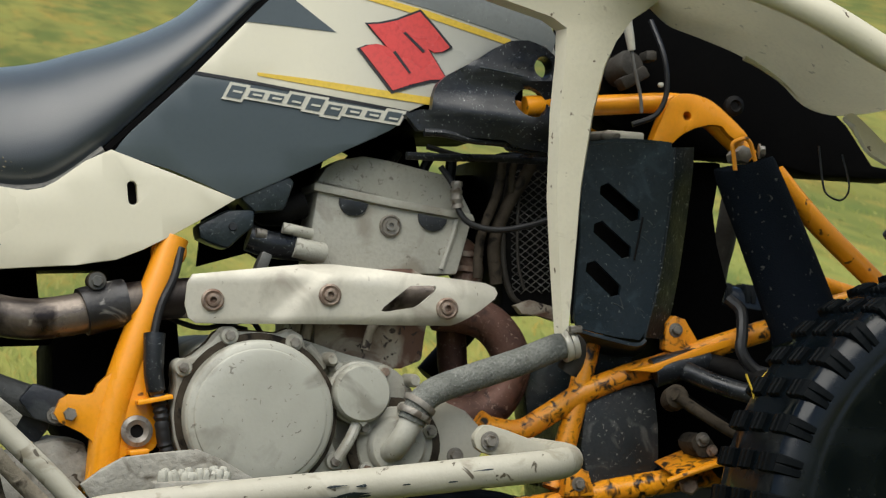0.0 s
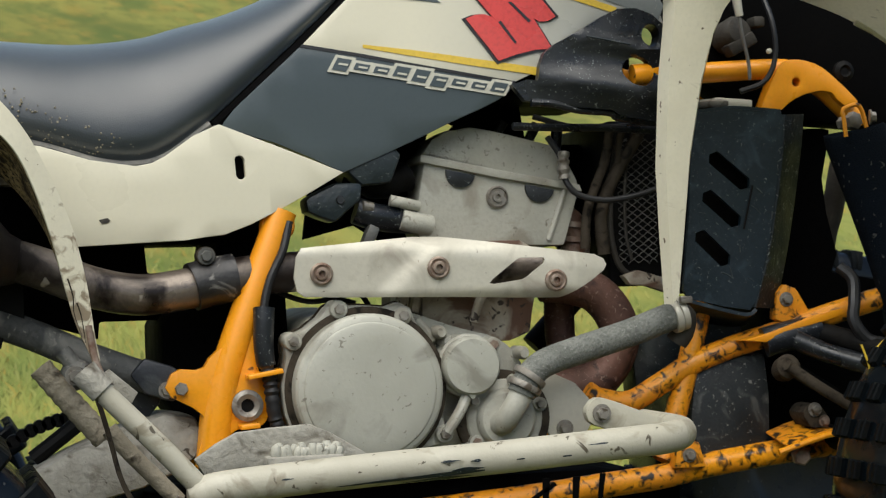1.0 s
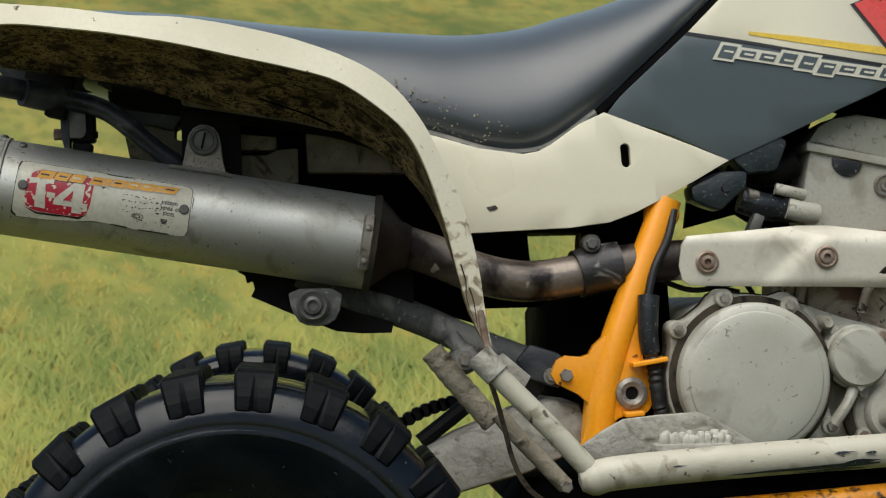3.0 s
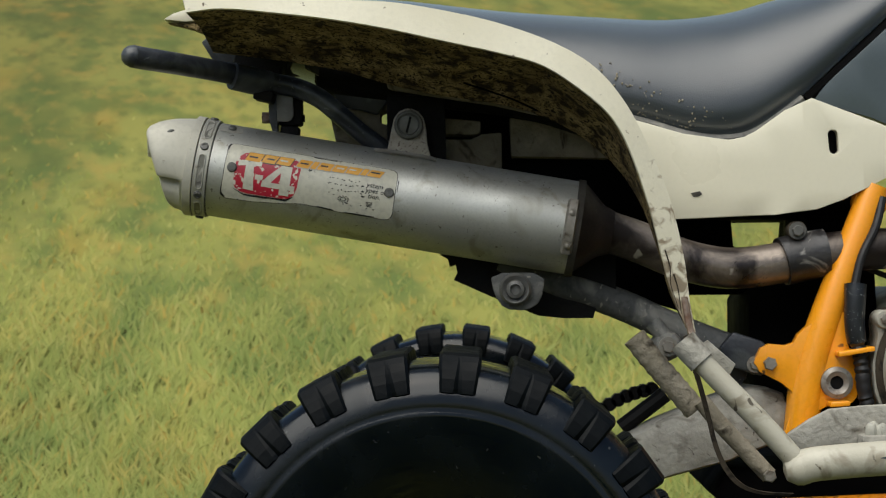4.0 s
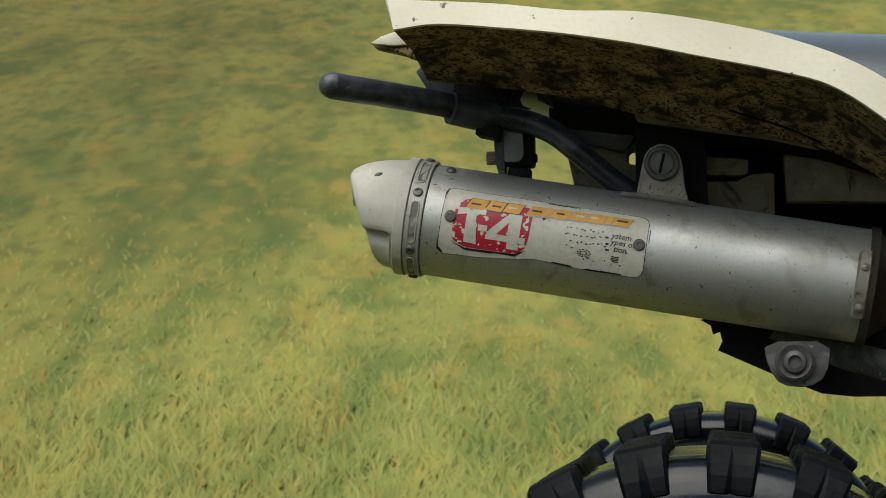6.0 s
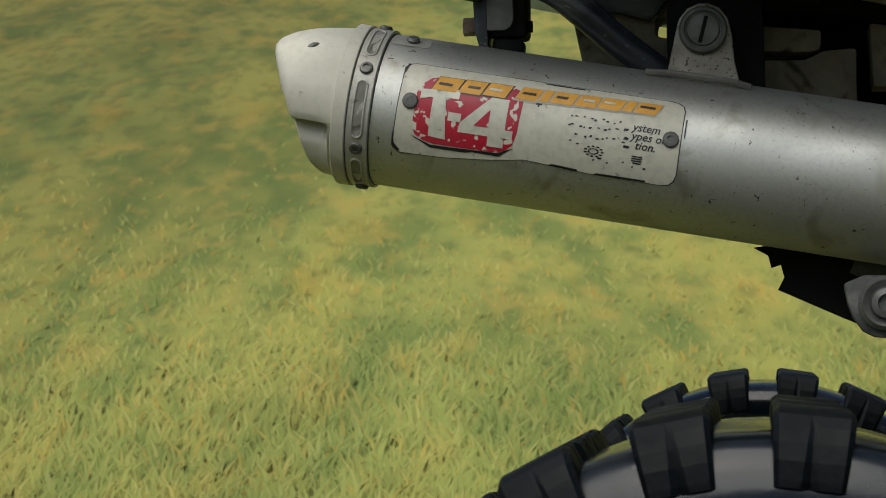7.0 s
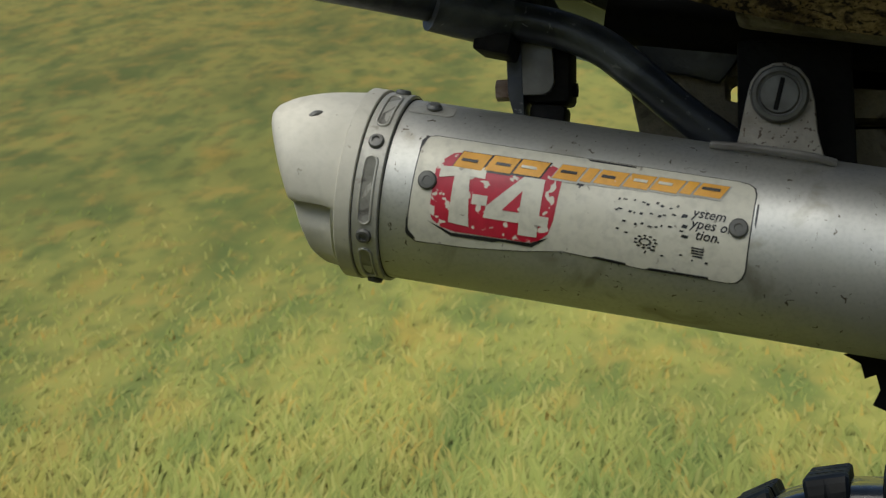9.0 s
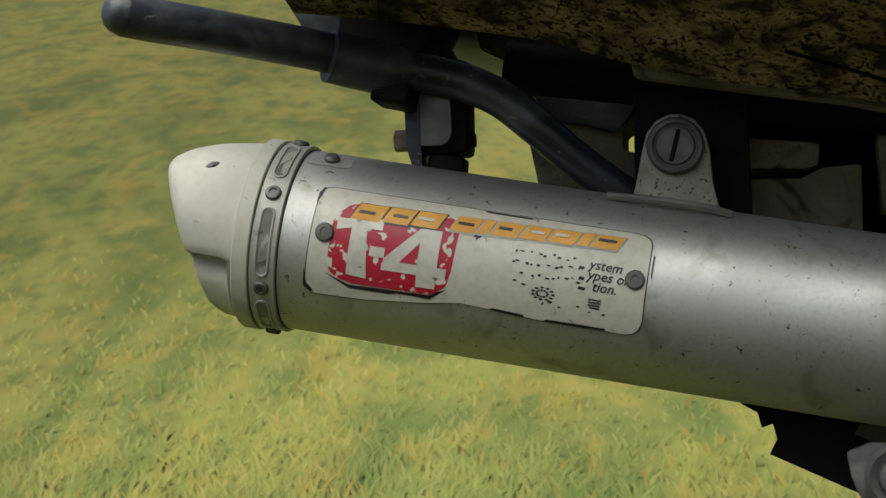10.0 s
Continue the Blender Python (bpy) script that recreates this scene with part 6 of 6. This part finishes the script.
bar = part("grab_bar", tube([(-.303, -.285, .7415), (-.292, -.276, .740), (-.264, -.255, .737), (-.222, -.225, .7315), (-.181, -.20, .724), (-.151, -.19, .718), (-.128, -.19, .708), (-.108, -.19, .692), (-.086, -.183, .673), (-.064, -.176, .657), (-.042, -.168, .643)], .0114, 24, 8, r_end=.0095), bar_black, quad,
           "scuffed black rear grab bar")
part("bar_tip", lathe([(0, -.0108), (.004, -.0102), (.0075, -.0082), (.0098, -.005), (.0110, -.001), (.0112, .0), (.008, .001)], (-.303, -.285, .7415), (.77, .62, -.12), 24), bar_black, bar)
part("clamp", tube([(-.212, -.2232, .7275), (-.205, -.2188, .726), (-.19, -.209, .723), (-.178, -.2013, .7205)], .0139, 20), bar_black, bar)
part("clamp_foot", block((-.192, -.215, .703), (-.172, -.185, .714), .002, turn=12), dark_part, bar)
part("clamp_top", block((-.214, -.20, .730), (-.163, -.15, .765), .006, turn=10), dark_part, bar)
part("upper_rail", tube([(-.125, -.14, .732), (-.12, -.14, .731), (.0, -.14, .715), (.1, -.14, .70), (.20, -.14, .665)], .016, 12), dark_part, quad)
hang = part("hanger", block((-.170, -.182, .680), (-.146, -.155, .722), .003), dark_part, quad)
part("hanger_side", plate([(-.1805, .718), (-.172, .718), (-.170, .672), (-.1755, .672), (-.179, .684)], -.186, -.15, bevel=.001), bar_black, hang)
part("hanger_face", plate([(-.1715, .714), (-.1545, .713), (-.1535, .690), (-.1555, .6855), (-.159, .6835), (-.1705, .6835)], -.188, -.184, bevel=.001), dull_zinc, hang)
part("hanger_pin", tube([(-.186, -.17, .689), (-.16, -.17, .688), (-.1435, -.17, .688)], .0038, 10), dark_part, hang)
part("hanger_pin", lathe([(0, 0), (.006, 0), (.006, .008), (0, .008)], (-.188, -.17, .689), (1, 0, 0), 6), rusty_steel, hang)
part("hanger_leg", block((-.170, -.18, .645), (-.150, -.16, .68), .003, turn=6), dark_part, hang)
# added near-black blocks standing in for the shaded space behind the muffler
part("rear_filler", block((-.140, -.10, .722), (.16, -.02, .765), .012), void_plastic_black, quad)
part("tail_filler", plate([(-.005, .60), (-.005, .72), (.24, .72), (.24, .56), (.12, .58)], -.09, .10, bevel=.008), void_plastic_black, quad)
part("inner_panel", plate([(-.123, .712), (-.121, .698), (-.112, .655), (-.056, .643), (-.056, .683), (-.0665, .685), (-.0665, .696), (-.056, .699), (-.056, .715), (-.08, .716)], -.135, -.10, bevel=.003), mud_panel, quad)
for o in ([(-.010, .691), (.040, .686), (.039, .673), (.032, .6715), (-.004, .6725), (-.011, .674)], [(-.013, .6675), (.029, .6670), (.041, .6725), (.062, .674), (.062, .636), (.018, .640), (-.015, .645)], [(.070, .690), (.16, .674), (.175, .645), (.072, .648)]):
    part("inner_panel", plate(o, -.135, -.10, bevel=.003), mud_panel, quad)
part("rail_plate", plate([(-.150, .759), (-.145, .742), (-.131, .735), (-.105, .701), (-.087, .698), (-.069, .693), (-.059, .706), (-.056, .725), (-.05, .79), (-.1505, .79), (-.1515, .768)], -.145, -.138, bevel=.002), bar_black, quad)
part("rail_plate", plate([(-.255, .772), (-.24, .785), (-.1535, .79), (-.1545, .7575), (-.161, .7435), (-.158, .738), (-.150, .735), (-.167, .733), (-.20, .733), (-.24, .748)], -.145, -.138, bevel=.002), bar_black, quad)
part("under_panel", plate([(-.058, .737), (-.022, .735), (.016, .725), (.044, .710), (.101, .686), (.054, .697), (-.003, .706), (-.056, .715)], -.2, -.185, bevel=.005), mud_panel, quad, "dusty pale rib under the rear fender")
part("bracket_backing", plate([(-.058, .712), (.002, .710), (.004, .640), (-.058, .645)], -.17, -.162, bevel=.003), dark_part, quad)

# ---------------------------------------------------------------- front suspension
shock = part("shock_cover", tube([(1.109, -.17, .688), (1.112, -.171, .678), (1.133, -.18, .615), (1.153, -.19, .55), (1.169, -.20, .490)], .0345, 24, 6, r_end=.042), sock, quad, "black fabric shock absorber cover")
part("shock_loop", tube([(1.084, -.2, .680), (1.082, -.2, .70), (1.081, -.2, .709), (1.086, -.2, .713), (1.097, -.2, .716), (1.103, -.2, .712), (1.107, -.2, .70), (1.111, -.2, .682)], .0026, 8, 3), orange_paint, shock, "orange wire loop of the upper mount")
part("mount_bolt", lathe([(0, -.02), (.008, -.02), (.008, -.004), (.0105, -.004), (.0105, .004), (.007, .006), (0, .006)], (1.101, -.185, .699), (.3, -1, .1), 6), steel, shock)
bolt(shock, (1.121, -.185, .703), .006, .006, axis=(1, -.3, 0))
part("inner_shock", tube([(1.197, .05, .665), (1.184, .05, .608), (1.173, .05, .573), (1.160, .05, .50), (1.15, .05, .43)], .014, 14), grime, quad)
part("brake_hose", tube([(1.075, -.19, .535), (1.086, -.20, .520), (1.082, -.21, .495), (1.078, -.215, .475), (1.09, -.22, .455), (1.108, -.225, .448)], .007, 10), wire_rubber, quad)
part("lower_arm", tube([(1.03, -.15, .47), (1.08, -.20, .452), (1.14, -.28, .42), (1.2, -.36, .38)], .012, 12), dark_part, quad)
part("lower_arm", tube([(1.06, -.15, .345), (1.12, -.25, .33), (1.2, -.36, .31)], .014, 12), dark_part, quad)
part("tie_plate", plate([(1.012, .425), (1.03, .43), (1.085, .395), (1.08, .385), (1.05, .398)], -.16, -.15, bevel=.001), dark_part, quad)
for pts in ([(1.015, -.13, .86), (1.022, -.15, .815), (1.023, -.152, .775), (1.010, -.15, .748), (.982, -.145, .737)], [(.74, -.13, .712), (.79, -.13, .70), (.85, -.14, .70)]):
    part("cable", tube(pts, .0032, 8), wire_rubber, quad)
lead = part("spark_lead", tube([(.757, -.125, .690), (.770, -.13, .668), (.772, -.135, .645), (.785, -.14, .625), (.815, -.145, .617), (.85, -.148, .621), (.875, -.15, .628)], .0035, 10), wire_rubber, quad)
part("lead_cap", tube([(.7735, -.132, .672), (.772, -.134, .655), (.773, -.135, .642)], .0065, 10, 5, ripple=.15, pitch=.009), steel, lead)
part("hanging_wire", tube([(1.148, -.28, .70), (1.146, -.29, .66), (1.146, -.30, .645), (1.163, -.30, .639), (1.173, -.30, .654), (1.171, -.29, .69)], .0012, 6), wire_rubber, quad)
part("front_cross_tube", tube([(1.28, -.2, .60), (1.29, -.22, .62), (1.33, -.22, .625), (1.40, -.2, .60)], .012, 12), black_plastic, quad)
part("frame_tubes_behind", tube([(.80, .10, .45), (.95, .10, .60), (1.08, .10, .70)], .015, 12), dark_part, quad)

part("tie_rod", tube([(.998, -.21, .428), (1.004, -.21, .424), (1.036, -.22, .400), (1.066, -.225, .381)], .0065, 12), dark_mud, quad, "muddy steering tie rod")
part("rod_joint", lathe([(0, -.014), (.012, -.014), (.014, -.006), (.014, .008), (.010, .013), (0, .013)], (1.004, -.195, .424), (0, -1, .3), 18), dark_mud, quad)
bush = part("arm_bush", tube([(.990, -.168, .452), (1.01, -.17, .457), (1.04, -.17, .463), (1.055, -.17, .466)], .017, 18), black_plastic, quad, "black rubber arm bush")
part("arm", tube([(1.020, -.185, .455), (1.05, -.20, .440), (1.092, -.23, .424), (1.15, -.29, .405)], .011, 12), black_plastic, bush)
hub = part("brake_caliper", plate(rounded([(1.020, .372), (1.026, .382), (1.038, .384), (1.046, .376), (1.052, .366), (1.046, .357), (1.030, .356)], 1), -.20, -.16, bevel=.003), dark_mud, quad, "grimy brake caliper behind the front arm")
bolt(hub, (1.034, -.20, .377), .0055, .006)
bolt(hub, (1.045, -.20, .364), .0045, .006, material=rusty_steel)
part("pivot_bolt", lathe([(0, -.02), (.0105, -.02), (.0105, .006), (.008, .009), (0, .009)], (1.021, -.19, .325), (-.3, -1, 0), 6), rusty_steel, quad)
for pts in ([(.995, -.40, .455), (1.003, -.40, .43), (1.000, -.40, .40), (.985, -.40, .37), (.975, -.40, .345)], [(1.02, -.44, .42), (1.027, -.44, .405), (1.033, -.44, .392)], [(1.075, -.375, .495), (1.09, -.38, .507), (1.10, -.385, .51)], [(1.025, -.37, .448), (1.045, -.375, .467), (1.066, -.38, .481)], [(1.034, -.385, .435), (1.027, -.39, .412), (1.016, -.39, .389), (.996, -.39, .345)], [(1.10, -.50, .41), (1.108, -.505, .39), (1.112, -.507, .368)]):
    part("straw", tube(pts, .0013, 5, r_end=.0005), yellow_sticker, quad, "stuck straw of dry grass")
# added near-black plate, the dark gap between exhaust pipe and subframe tube
part("pipe_gap_filler", plate([(.15, .60), (.316, .60), (.320, .552), (.338, .546), (.338, .499), (.266, .499), (.264, .480), (.20, .50), (.15, .53)], -.02, .0, bevel=.002), void_plastic_black, quad)
clutch = part("clutch_cable", tube([(.976, -.15, .87), (.980, -.15, .84), (.984, -.15, .805), (.991, -.15, .77), (.992, -.15, .750)], .0022, 8), dull_zinc, quad, "worn grey cable with a pale boot")
part("boot", tube([(.976, -.15, .858), (.979, -.15, .842), (.982, -.15, .822)], .0065, 12, 4, r_end=.0045), shield_alu, clutch)
part("brake_reservoir", lathe([(0, -.02), (.017, -.02), (.019, -.012), (.019, .010), (.015, .016), (.008, .018), (0, .018)], (.985, -.12, .805), (.2, -1, .2), 22), grime, quad, "grimy brake fluid reservoir")
part("steering_clamp", block((.972, -.14, .785), (1.008, -.115, .800), .003, turn=-28), grime, quad)
part("steering_clamp", block((1.004, -.14, .812), (1.018, -.115, .824), .003), grime, quad)
part("pale_peg", lathe([(0, 0), (.003, 0), (.003, .004), (0, .005)], (1.018, -.145, .783), seg=10), cream_sticker, quad)
part("cap_tank", block((.948, -.15, .718), (.995, -.12, .729), .003, turn=4), shield_alu, quad)
# dark bolt washer on the inner bracket
part("bracket_washer", lathe([(0, 0), (.012, 0), (.012, .006), (.007, .009), (.0045, .006), (0, .006)], (1.116, -.13, .761), seg=24), dark_part, quad)
part("frame_web", plate([(.255, .446), (.325, .436), (.318, .412), (.306, .398), (.288, .404), (.268, .420)], -.130, -.122, bevel=.002), bar_black, quad)

# torn rubber strips hanging below the foot bar
for o in ([(.716, .318), (.724, .318), (.720, .274), (.715, .274)], [(.750, .318), (.758, .318), (.753, .272), (.748, .272)], [(.781, .320), (.787, .320), (.779, .272), (.775, .272)], [(.684, .286), (.688, .284), (.732, .310), (.728, .314)]):
    part("torn_strip", plate(o, -.203, -.199, bevel=.0008), void_plastic_black, nerf)
